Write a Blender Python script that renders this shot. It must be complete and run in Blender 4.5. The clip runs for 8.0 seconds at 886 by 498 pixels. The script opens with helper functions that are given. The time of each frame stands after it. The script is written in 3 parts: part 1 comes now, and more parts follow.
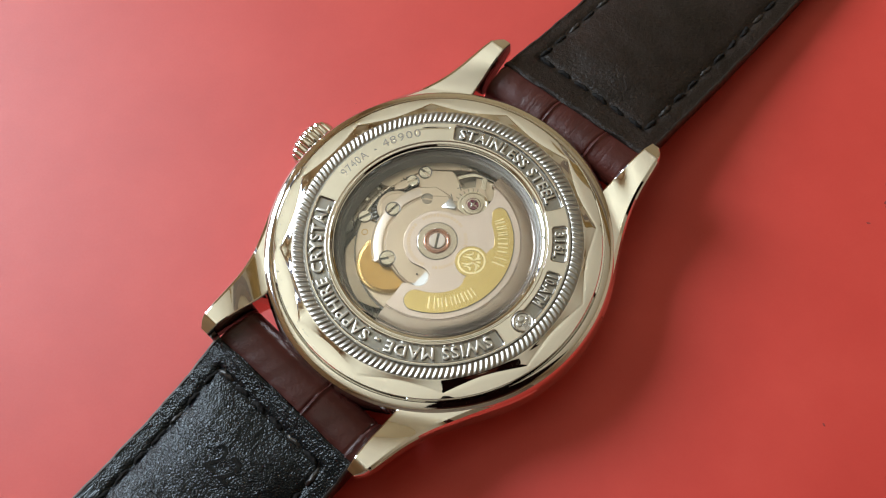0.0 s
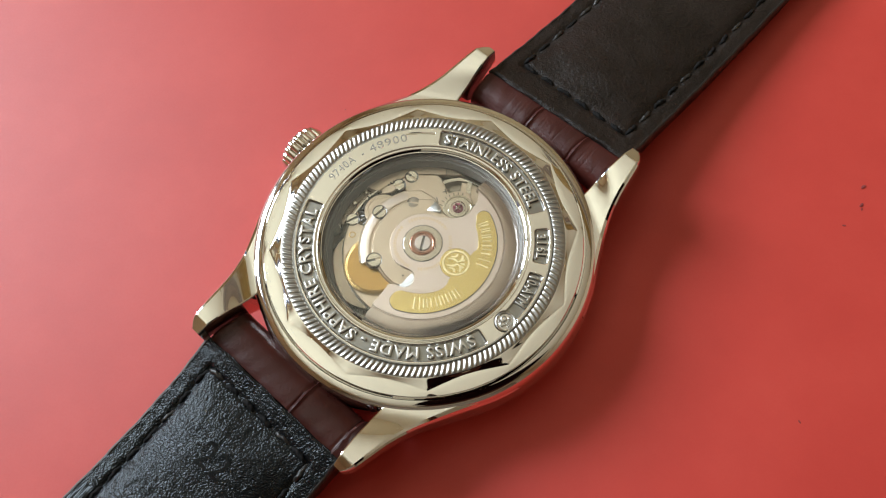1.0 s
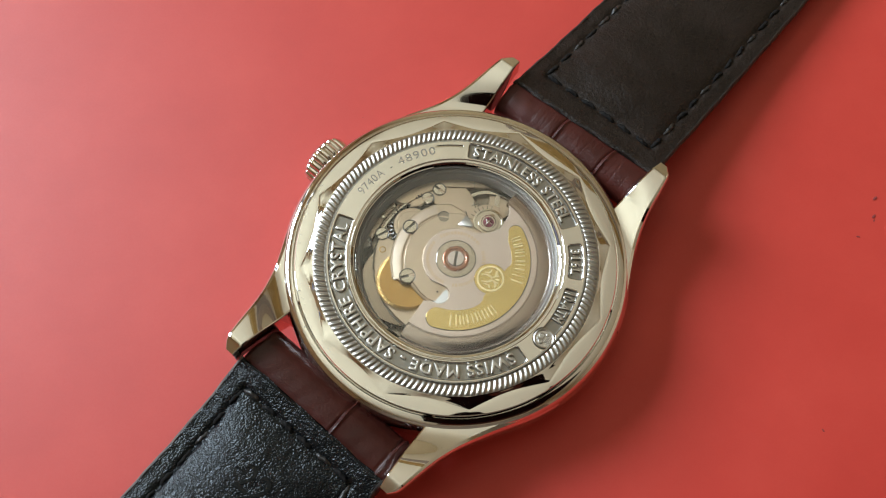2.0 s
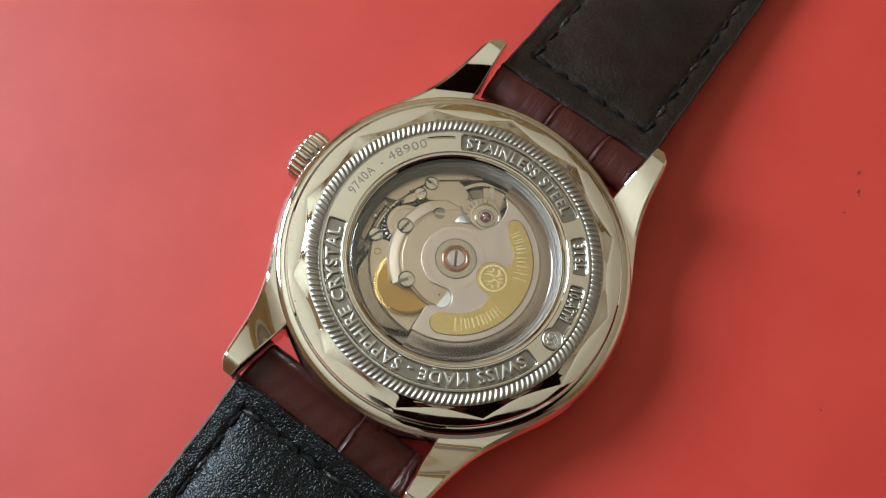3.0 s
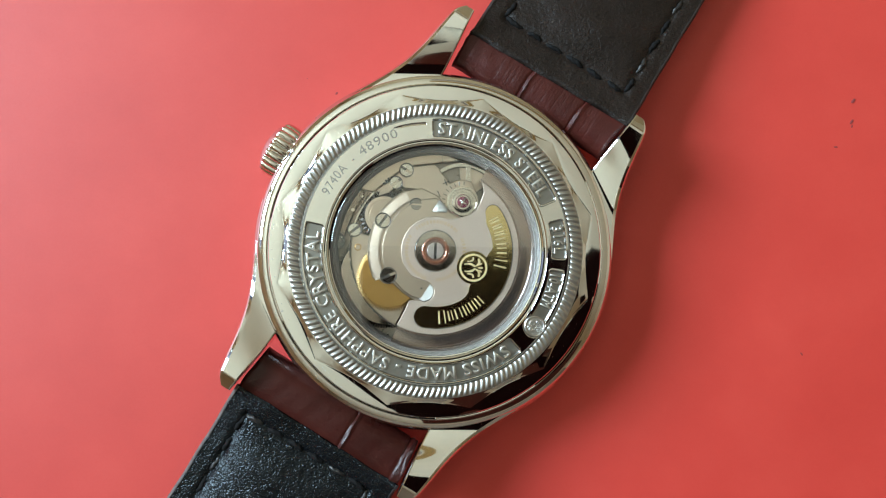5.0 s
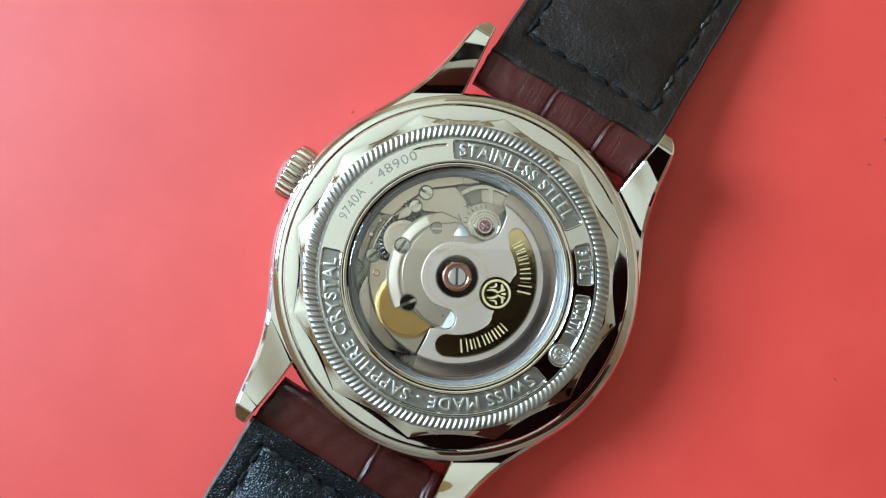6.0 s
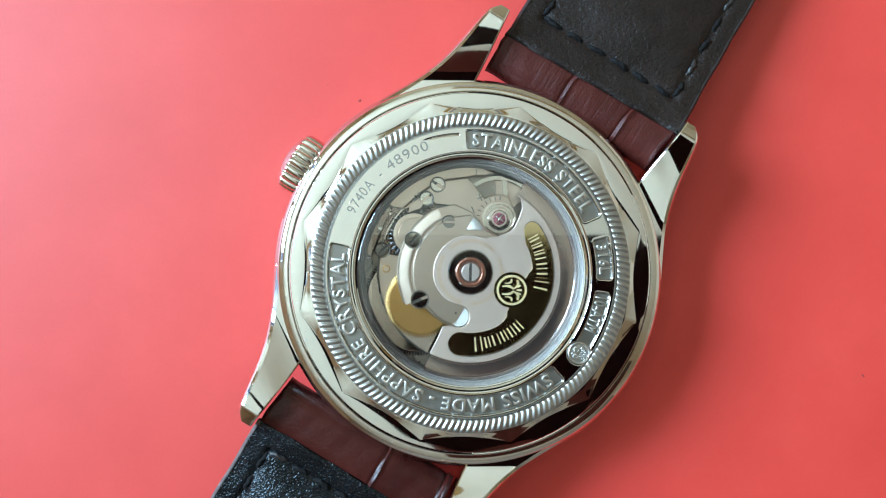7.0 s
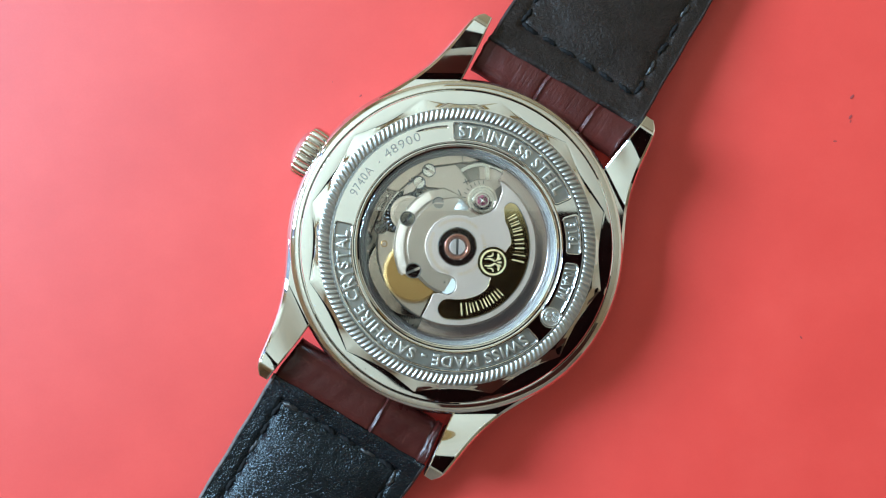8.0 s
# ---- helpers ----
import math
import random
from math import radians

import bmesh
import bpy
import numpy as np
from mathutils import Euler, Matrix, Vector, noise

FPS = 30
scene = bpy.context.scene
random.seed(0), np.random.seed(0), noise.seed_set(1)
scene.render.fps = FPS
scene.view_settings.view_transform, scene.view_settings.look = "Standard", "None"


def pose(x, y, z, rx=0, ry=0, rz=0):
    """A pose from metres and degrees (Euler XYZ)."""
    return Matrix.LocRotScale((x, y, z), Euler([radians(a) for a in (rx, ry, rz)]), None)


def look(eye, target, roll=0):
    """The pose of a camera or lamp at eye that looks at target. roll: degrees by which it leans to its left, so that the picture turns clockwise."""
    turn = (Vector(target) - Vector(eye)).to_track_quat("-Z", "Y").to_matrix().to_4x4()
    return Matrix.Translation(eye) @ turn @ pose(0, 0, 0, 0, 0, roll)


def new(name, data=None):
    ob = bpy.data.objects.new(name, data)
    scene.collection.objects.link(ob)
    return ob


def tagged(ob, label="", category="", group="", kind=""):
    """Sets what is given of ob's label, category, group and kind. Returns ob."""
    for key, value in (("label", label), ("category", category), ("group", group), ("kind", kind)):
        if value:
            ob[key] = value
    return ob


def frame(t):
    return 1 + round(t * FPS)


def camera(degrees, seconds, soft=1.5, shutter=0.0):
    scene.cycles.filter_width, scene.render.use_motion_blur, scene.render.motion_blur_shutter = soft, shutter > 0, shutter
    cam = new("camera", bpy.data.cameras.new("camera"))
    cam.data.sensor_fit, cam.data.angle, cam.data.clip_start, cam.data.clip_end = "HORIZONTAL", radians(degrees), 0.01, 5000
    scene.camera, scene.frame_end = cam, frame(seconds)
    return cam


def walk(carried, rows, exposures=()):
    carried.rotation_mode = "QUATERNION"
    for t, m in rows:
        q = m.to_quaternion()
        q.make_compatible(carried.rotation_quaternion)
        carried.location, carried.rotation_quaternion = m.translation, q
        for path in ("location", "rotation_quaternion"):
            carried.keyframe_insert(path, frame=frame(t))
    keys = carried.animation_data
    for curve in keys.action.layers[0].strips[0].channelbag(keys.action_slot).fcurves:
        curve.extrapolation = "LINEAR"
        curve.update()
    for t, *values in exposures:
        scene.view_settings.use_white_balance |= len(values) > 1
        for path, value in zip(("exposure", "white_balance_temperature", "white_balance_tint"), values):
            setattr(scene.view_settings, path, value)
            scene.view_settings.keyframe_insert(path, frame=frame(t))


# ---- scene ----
# The camera: handheld close over the watch; places in millimetres, turns in degrees.
MM = 0.001
cam = camera(51.0, 8.0, soft=1.2)
ROWS = [
    (0.0, 37.88, -30.16, 113.31, 23.85, 3.60, 42.72),
    (0.5, 39.41, -30.47, 114.70, 24.20, 3.58, 42.72),
    (1.0, 40.56, -30.10, 115.66, 24.27, 3.62, 42.65),
    (1.5, 37.72, -31.00, 118.05, 23.88, 3.34, 42.41),
    (1.7, 33.22, -33.29, 118.58, 23.28, 1.91, 41.71),
    (2.8, 13.67, -35.83, 115.50, 19.33, -4.45, 37.54),
    (3.0, 10.44, -33.94, 115.94, 17.72, -5.34, 36.34),
    (3.5, 2.90, -23.55, 121.00, 9.66, -4.66, 33.79),
    (4.0, 0.10, -16.01, 122.79, 5.92, -3.51, 32.96),
    (4.5, 0.87, -13.01, 121.43, 3.73, -3.22, 32.75),
    (4.7, 0.45, -9.45, 123.22, 3.06, -2.67, 32.64),
    (5.8, -4.77, -3.35, 119.02, 1.43, -2.41, 32.16),
    (6.0, -4.74, -3.73, 118.61, 2.03, -2.24, 32.16),
    (6.5, -5.27, -3.63, 115.97, 1.60, -1.64, 32.00),
    (7.0, -6.51, -3.16, 113.79, 1.03, -2.19, 31.82),
    (7.5, -4.58, -2.23, 115.08, 0.70, -1.88, 31.86),
    (8.0, -6.37, -3.09, 129.83, -0.48, -2.42, 31.86),
]
walk(cam, [(t, pose(x * MM, y * MM, z * MM, rx, ry, rz)) for t, x, y, z, rx, ry, rz in ROWS],
     exposures=[(0.0, -0.17, 8950, 27), (3.0, -0.16, 8700, 24), (4.0, -0.08, 8300, 21), (4.5, 0.06, 8000, 18), (6.0, 0.42, 6850, 13), (8.0, 0.58, 6450, 11)])

# ---- light: one window in the side wall, sky outside ----
ROOM_TURN = 31.8          # the room stands turned against the watch
WINDOW_V = 0.46           # middle of the window along its wall
ROOM = pose(0, 0, 0, 0, 0, ROOM_TURN)
world = bpy.data.worlds.new("sky")
scene.world = world
world.use_nodes = True
wn = world.node_tree.nodes
sky = wn.new("ShaderNodeTexSky")
sky.sky_type, sky.sun_disc = "NISHITA", False
sky.sun_elevation, sky.sun_rotation = radians(40), radians(200)
wn["Background"].inputs["Strength"].default_value = 0.1
world.node_tree.links.new(sky.outputs[0], wn["Background"].inputs["Color"])

lamp = bpy.data.lights.new("window_light", "AREA")
lamp.shape, lamp.size, lamp.size_y = "RECTANGLE", 0.66, 0.76
lamp.energy, lamp.color = 63.0, (0.47, 0.75, 1.0)
window_light = new("window_light", lamp)
window_light.matrix_world = ROOM @ look((-1.195, WINDOW_V, 0.83), (0.0, WINDOW_V - 0.1, 0.56))


# ---- materials ----
def material(name):
    m = bpy.data.materials.new(name)
    m.use_nodes = True
    return m, m.node_tree.nodes, m.node_tree.links, m.node_tree.nodes["Principled BSDF"]


def coords(n, l, per_metre=1000.0):
    """Object coordinates in millimetres."""
    c, mp = n.new("ShaderNodeTexCoord"), n.new("ShaderNodeMapping")
    mp.inputs["Scale"].default_value = (per_metre,) * 3
    l.new(c.outputs["Object"], mp.inputs["Vector"])
    return mp.outputs["Vector"]


def noise_tex(n, l, vec, scale, detail=3.0, rough=0.55):
    t = n.new("ShaderNodeTexNoise")
    t.inputs["Scale"].default_value, t.inputs["Detail"].default_value = scale, detail
    t.inputs["Roughness"].default_value = rough
    l.new(vec, t.inputs["Vector"])
    return t.outputs["Fac"]


def ramp(n, l, fac, stops):
    r = n.new("ShaderNodeValToRGB")
    while len(r.color_ramp.elements) < len(stops):
        r.color_ramp.elements.new(0.5)
    for e, (p, c) in zip(r.color_ramp.elements, stops):
        e.position, e.color = p, (*c, 1) if len(c) == 3 else (c[0], c[0], c[0], 1)
    l.new(fac, r.inputs["Fac"])
    return r.outputs["Color"]


def bump(n, l, height, strength, distance, bsdf, chain=None):
    b = n.new("ShaderNodeBump")
    b.inputs["Strength"].default_value, b.inputs["Distance"].default_value = strength, distance
    l.new(height, b.inputs["Height"])
    if chain is not None:
        l.new(chain, b.inputs["Normal"])
    l.new(b.outputs["Normal"], bsdf.inputs["Normal"])
    return b.outputs["Normal"]


def metal(name, colour, rough, spread=0.05, wear=0.0, bump_mm=0.0):
    m, n, l, p = material(name)
    v = coords(n, l)
    p.inputs["Metallic"].default_value = 1.0
    f = noise_tex(n, l, v, 0.25, 2.0)
    fine = noise_tex(n, l, v, 1.2, 2.0)
    dark = tuple(c * 0.95 for c in colour)
    l.new(ramp(n, l, f, [(0.3, dark), (0.7, colour)]), p.inputs["Base Color"])
    l.new(ramp(n, l, fine, [(0.3, (max(rough - spread, 0.01),)), (0.75, (rough + spread,))]), p.inputs["Roughness"])
    if bump_mm:
        bump(n, l, fine, 0.5, bump_mm * MM, p)
    return m


STEEL = metal("polished_steel", (0.77, 0.75, 0.72), 0.05, 0.02)
RHODIUM = metal("rhodium_plate", (0.64, 0.515, 0.405), 0.29, 0.012)
GREY_PLATE = metal("grey_plate", (0.33, 0.285, 0.24), 0.30, 0.03)
RIM = metal("tungsten_rim", (0.55, 0.47, 0.43), 0.20, 0.02)
GOLD = metal("polished_gold", (0.80, 0.63, 0.31), 0.09, 0.03)
GOLD_MATT = metal("matt_gold", (0.88, 0.72, 0.42), 0.42, 0.05)
BRASS = metal("brass_wheel", (0.52, 0.29, 0.10), 0.32, 0.02)
ROSE = metal("rose_steel", (0.50, 0.32, 0.28), 0.22, 0.02)
BRASS_TEETH = metal("brass_teeth", (0.46, 0.27, 0.10), 0.38, 0.02)
COPPER = metal("copper_ring", (0.50, 0.23, 0.17), 0.22, 0.03)
DARK_STEEL = metal("dark_steel", (0.16, 0.15, 0.14), 0.30, 0.05)
SCREW = metal("screw_steel", (0.66, 0.62, 0.56), 0.08, 0.02)
ENGRAVED = metal("engraved_line", (0.36, 0.34, 0.31), 0.45, 0.05)
PRINT = metal("copper_print", (0.55, 0.38, 0.24), 0.4, 0.05)


def add_wear(m):
    """Sparse dull specks and dust on a polished metal."""
    n, l = m.node_tree.nodes, m.node_tree.links
    p = n["Principled BSDF"]
    v = coords(n, l)
    specks = ramp(n, l, noise_tex(n, l, v, 3.2, 2.0, 0.7), [(0.70, (0.0,)), (0.74, (0.22,))])
    scuff = ramp(n, l, noise_tex(n, l, v, 0.5, 5.0, 0.7), [(0.45, (0.03,)), (0.75, (0.075,))])
    add = n.new("ShaderNodeMath")
    add.operation = "ADD"
    l.new(specks, add.inputs[0])
    l.new(scuff, add.inputs[1])
    l.new(add.outputs[0], p.inputs["Roughness"])


add_wear(STEEL)


def make_jewel():
    m, n, l, p = material("ruby")
    p.inputs["Base Color"].default_value = (0.13, 0.022, 0.035, 1)
    p.inputs["Roughness"].default_value = 0.12
    return m


def make_glass():
    m, n, l, p = material("sapphire")
    p.inputs["Base Color"].default_value = (0.985, 0.99, 0.985, 1)
    p.inputs["Transmission Weight"].default_value = 1.0
    p.inputs["Roughness"].default_value = 0.0
    p.inputs["IOR"].default_value = 1.47
    p.inputs["Specular IOR Level"].default_value = 0.15      # coated against glare
    return m


def make_leather(name, dark, light, grain, rough, height, gloss=0.5, wrinkled=False, stretch=1.0, top=0.38):
    m, n, l, p = material(name)
    first_map = coords(n, l)
    first_map.node.inputs["Rotation"].default_value = (0.0, 0.0, radians(-38))
    turned = n.new("ShaderNodeMapping")
    turned.inputs["Scale"].default_value = (1.0 / stretch, stretch, 1.0)
    l.new(first_map, turned.inputs["Vector"])
    v = turned.outputs["Vector"]
    big = noise_tex(n, l, v, 0.16, 3.0)
    warp = n.new("ShaderNodeTexVoronoi")
    warp.feature = "DISTANCE_TO_EDGE"
    warp.inputs["Scale"].default_value = grain
    nz = n.new("ShaderNodeTexNoise")
    nz.inputs["Scale"].default_value, nz.inputs["Detail"].default_value = grain * 1.3, 2.0
    l.new(v, nz.inputs["Vector"])
    mix = n.new("ShaderNodeMixRGB")
    mix.inputs["Fac"].default_value = 0.45
    l.new(v, mix.inputs[1])
    l.new(nz.outputs["Color"], mix.inputs[2])
    l.new(mix.outputs[0], warp.inputs["Vector"])
    pebble = ramp(n, l, warp.outputs["Distance"], [(0.0, (0.0,)), (top, (1.0,))])
    l.new(ramp(n, l, big, [(0.3, dark), (0.7, light)]), p.inputs["Base Color"])
    l.new(ramp(n, l, big, [(0.25, (rough - 0.07,)), (0.75, (rough + 0.1,))]), p.inputs["Roughness"])
    first = bump(n, l, pebble, 0.6, height * MM, p)
    second = bump(n, l, noise_tex(n, l, v, grain * 3.0, 3.0), 0.3, height * 0.5 * MM, p, first)
    if wrinkled:
        c, mp = n.new("ShaderNodeTexCoord"), n.new("ShaderNodeMapping")
        mp.inputs["Scale"].default_value = (2600.0, 260.0, 400.0)
        mp.inputs["Rotation"].default_value = (0.0, 0.0, 0.25)
        l.new(c.outputs["Object"], mp.inputs["Vector"])
        lines = ramp(n, l, noise_tex(n, l, mp.outputs["Vector"], 0.8, 2.0), [(0.36, (0.0,)), (0.48, (1.0,))])
        bump(n, l, lines, 0.32, 0.05 * MM, p, second)
    p.inputs["Specular IOR Level"].default_value = gloss
    return m


LINING = make_leather("black_lining_leather", (0.0025, 0.003, 0.0038), (0.006, 0.007, 0.0085), 7.0, 0.20, 0.003, 0.32, False, 1.3, 0.3)
# The window's bluish sheen is put into the leather's highlight colour.
LINING.node_tree.nodes["Principled BSDF"].inputs["Specular Tint"].default_value = (0.86, 0.95, 1.0, 1)
LINING_SMOOTH = make_leather("worn_black_lining_leather", (0.013, 0.0085, 0.0072), (0.024, 0.0155, 0.013), 2.6, 0.36, 0.10, 0.24, False, 1.15)
BURGUNDY = make_leather("burgundy_leather", (0.044, 0.006, 0.0045), (0.08, 0.0115, 0.008), 4.5, 0.36, 0.025, 0.34, True)
BURGUNDY_SMOOTH = make_leather("smooth_burgundy_leather", (0.033, 0.0045, 0.0035), (0.058, 0.0085, 0.006), 2.2, 0.33, 0.02, 0.28)
JEWEL, GLASS = make_jewel(), make_glass()


def plain(name, colour, rough, vary=0.12, scale=0.5):
    m, n, l, p = material(name)
    f = noise_tex(n, l, coords(n, l), scale, 4.0)
    lo, hi = tuple(c * (1 - vary) for c in colour), tuple(min(c * (1 + vary), 1.0) for c in colour)
    l.new(ramp(n, l, f, [(0.3, lo), (0.7, hi)]), p.inputs["Base Color"])
    p.inputs["Roughness"].default_value = rough
    return m


THREAD = plain("dark_thread", (0.007, 0.006, 0.006), 0.8, 0.3, 6.0)
THREAD.node_tree.nodes["Principled BSDF"].inputs["Specular IOR Level"].default_value = 0.2
WAX = plain("waxed_thread", (0.02, 0.017, 0.016), 0.42, 0.3, 6.0)
EDGE_PAINT = plain("worn_edge_paint", (0.10, 0.085, 0.08), 0.45, 0.35, 1.2)
EDGE_DARK = plain("dark_edge_paint", (0.018, 0.013, 0.012), 0.5, 0.35, 1.2)
PALE_DUST = plain("pale_dust", (0.6, 0.56, 0.52), 0.9, 0.2, 4.0)
CRUMB = plain("dark_dust", (0.30, 0.045, 0.045), 0.8, 0.3, 4.0)
WALL = plain("cream_wall_paint", (0.87, 0.66, 0.46), 0.9, 0.04, 0.004)
CEIL = plain("white_ceiling_paint", (0.86, 0.76, 0.555), 0.9, 0.03, 0.004)
# Near-black tone of an added box, there only for dark reflections.
MIRRORED_DARK = plain("dark_reflection_box", (0.010, 0.011, 0.012), 0.6, 0.15, 0.01)
TAN = plain("tan_wall_paint", (0.58, 0.43, 0.25), 0.9, 0.06, 0.004)
# Brown tone of the second added box, likewise only for reflections.
MIRRORED_BROWN = plain("brown_reflection_box", (0.11, 0.085, 0.07), 0.6, 0.15, 0.01)
# Golden tone of the strip added overhead for the lugs to mirror.
MIRRORED_GOLD = plain("golden_reflection_strip", (0.42, 0.25, 0.085), 0.45, 0.25, 0.03)
for dull in (MIRRORED_DARK, MIRRORED_BROWN):
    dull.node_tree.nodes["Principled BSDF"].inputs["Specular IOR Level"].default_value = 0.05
PANEL = plain("brown_panel", (0.40, 0.31, 0.24), 0.6, 0.15, 0.01)
FLOOR = plain("brown_floor", (0.22, 0.14, 0.09), 0.5, 0.2, 0.02)
FRAME = plain("white_window_paint", (0.8, 0.8, 0.78), 0.5, 0.04, 0.02)


def make_table():
    m, n, l, p = material("red_laminate")
    v = coords(n, l)
    big, fine = noise_tex(n, l, v, 0.06, 5.0, 0.6), noise_tex(n, l, v, 3.0, 4.0)
    l.new(ramp(n, l, big, [(0.28, (0.64, 0.031, 0.020)), (0.5, (0.68, 0.037, 0.0245)), (0.72, (0.72, 0.046, 0.031))]), p.inputs["Base Color"])
    l.new(ramp(n, l, fine, [(0.3, (0.55,)), (0.7, (0.63,))]), p.inputs["Roughness"])
    p.inputs["Specular IOR Level"].default_value = 0.85
    bump(n, l, fine, 0.12, 0.02 * MM, p)
    return m


TABLE = make_table()

# ---- mesh tools: all shapes in millimetres, z from the flat of the case back ----
LIFT = 9.0                # the flat of the case back above the table


def part(name, bm, mat, parent, label="", smooth=True, lift=LIFT, sharp=35):
    bmesh.ops.recalc_face_normals(bm, faces=bm.faces[:]) if len(bm.faces) < 60000 else None
    me = bpy.data.meshes.new(name)
    for vert in bm.verts:
        vert.co = Vector((vert.co.x, vert.co.y, vert.co.z + lift)) * MM
    for e in bm.edges:
        if len(e.link_faces) == 2 and e.calc_face_angle(0) > radians(sharp):
            e.smooth = False
    bm.to_mesh(me)
    bm.free()
    for poly in me.polygons:
        poly.use_smooth = smooth
    me.materials.append(mat)
    ob = new(name, me)
    ob.parent = parent
    return tagged(ob, label)


def inner(*args, **named):
    """A part that lies inside the case, under the glass."""
    return part(*args, lift=LIFT + 0.7, **named)


def grid(bm, rows, loop_u=False, loop_v=False):
    """Faces between rows of points; loop_u closes each row, loop_v joins the last row to the first."""
    vs = [[bm.verts.new(p) for p in row] for row in rows]
    nu = len(vs[0])
    for j in range(len(vs) - (0 if loop_v else 1)):
        a, b = vs[j], vs[(j + 1) % len(vs)]
        for i in range(nu - (0 if loop_u else 1)):
            k = (i + 1) % nu
            bm.faces.new((a[i], a[k], b[k], b[i]))
    return vs


def lathe(profile, n=96, centre=(0, 0), bm=None, cap=False):
    bm = bm or bmesh.new()
    rows = [[(centre[0] + r * math.cos(2 * math.pi * i / n), centre[1] + r * math.sin(2 * math.pi * i / n), z)
             for i in range(n)] for r, z in profile]
    vs = grid(bm, rows, loop_u=True)
    if cap:
        for row in (vs[0], vs[-1]):
            if (row[0].co - row[n // 2].co).length > 1e-6:
                bm.faces.new(row)
    return bm


def puck(centre, r, z0, z1, n=40, edge=0.06, bm=None):
    return lathe([(r, z0), (r, z1 - edge), (r - edge, z1), (0.001, z1)], n, centre, bm)


def prism(outline, z0, z1, edge=0.05, bm=None):
    """An upright plate with the given outline and a small chamfer round its top."""
    bm = bm or bmesh.new()
    f = bm.faces.new([bm.verts.new((x, y, z0)) for x, y in outline])
    f.normal_update()
    if f.normal.z < 0:
        f.normal_flip()
    up = bmesh.ops.extrude_face_region(bm, geom=[f])["geom"]
    tops = [g for g in up if isinstance(g, bmesh.types.BMVert)]
    for vert in tops:
        vert.co.z = z1
    if edge:
        top = next(g for g in up if isinstance(g, bmesh.types.BMFace))
        bmesh.ops.inset_individual(bm, faces=[top], thickness=edge, depth=0.0, use_even_offset=False)
        for vert in bm.verts:
            if vert in tops:
                vert.co.z = z1 - edge
    return bm


def polar(r, degrees_):
    return r * math.cos(radians(degrees_)), r * math.sin(radians(degrees_))


def arc(r, a0, a1, n=24, centre=(0, 0)):
    return [(centre[0] + r * math.cos(radians(a0 + (a1 - a0) * i / n)), centre[1] + r * math.sin(radians(a0 + (a1 - a0) * i / n)))
            for i in range(n + 1)]


def smooth01(x):
    x = min(max(x, 0.0), 1.0)
    return x * x * (3 - 2 * x)


def ring_text(words, a0, a1, r_mid, cap_height, z, raise_, bevel=0.03):
    """Words bent round the centre, tops outward, running clockwise from a0 to a1."""
    cu = bpy.data.curves.new("words", "FONT")
    cu.body, cu.size, cu.extrude, cu.resolution_u = words, 1.0, 0.12, 3
    cu.bevel_depth, cu.bevel_resolution = bevel, 0
    cu.space_character = 1.12
    ob = new("words", cu)
    dg = bpy.context.evaluated_depsgraph_get()
    me = bpy.data.meshes.new_from_object(ob.evaluated_get(dg))
    bpy.data.objects.remove(ob)
    bm = bmesh.new()
    bm.from_mesh(me)
    bmesh.ops.remove_doubles(bm, verts=bm.verts[:], dist=1e-5)
    bpy.data.meshes.remove(me)
    xs, ys, zs = ([vert.co[i] for vert in bm.verts] for i in range(3))
    x0, x1, z0, z1 = min(xs), max(xs), min(zs), max(zs)
    for vert in bm.verts:
        a = a0 + (a1 - a0) * (vert.co.x - x0) / (x1 - x0)
        r = r_mid + (vert.co.y - 0.345) / 0.69 * cap_height
        vert.co = Vector((*polar(r, a), z + (vert.co.z - z0) / (z1 - z0) * raise_))
    return bm


def ring_bar(a0, a1, r0, r1, z0, z1, bm=None, n=4):
    return prism(arc(r1, a0, a1, n) + arc(r0, a1, a0, n), z0, z1, 0.02, bm)


def gear_outline(centre, r, teeth, depth, a0=0.0):
    pts = []
    for i in range(teeth):
        for k, rr in ((0.0, r - depth), (0.25, r - depth), (0.42, r), (0.72, r)):
            a = 2 * math.pi * (i + k) / teeth + a0
            pts.append((centre[0] + rr * math.cos(a), centre[1] + rr * math.sin(a)))
    return pts


# ---- the room: plain walls round the table ----
def slab(name, x0, x1, y0, y1, z0, z1, mat, label, category, bevel=0.0):
    bm = bmesh.new()
    bmesh.ops.create_cube(bm, size=1.0)
    for vert in bm.verts:
        vert.co = Vector(((x0 + x1) / 2 + vert.co.x * (x1 - x0), (y0 + y1) / 2 + vert.co.y * (y1 - y0), (z0 + z1) / 2 + vert.co.z * (z1 - z0)))
    if bevel:
        bmesh.ops.bevel(bm, geom=bm.edges[:], offset=bevel, segments=3, affect="EDGES", profile=0.5)
    me = bpy.data.meshes.new(name)
    bm.to_mesh(me)
    bm.free()
    me.materials.append(mat)
    ob = new(name, me)
    ob.matrix_world = ROOM
    return tagged(ob, label, category, kind="structure")


slab("floor", -1.2, 2.0, -1.6, 1.9, -0.80, -0.75, FLOOR, "plain brown floor under the table", "floor")
slab("ceiling", -1.2, 2.0, -1.6, 1.9, 1.60, 1.70, CEIL, "plain white painted ceiling", "ceiling")
slab("wall_far", -1.1, 1.9, 1.8, 1.9, -0.75, 1.60, TAN, "plain tan painted wall", "wall")
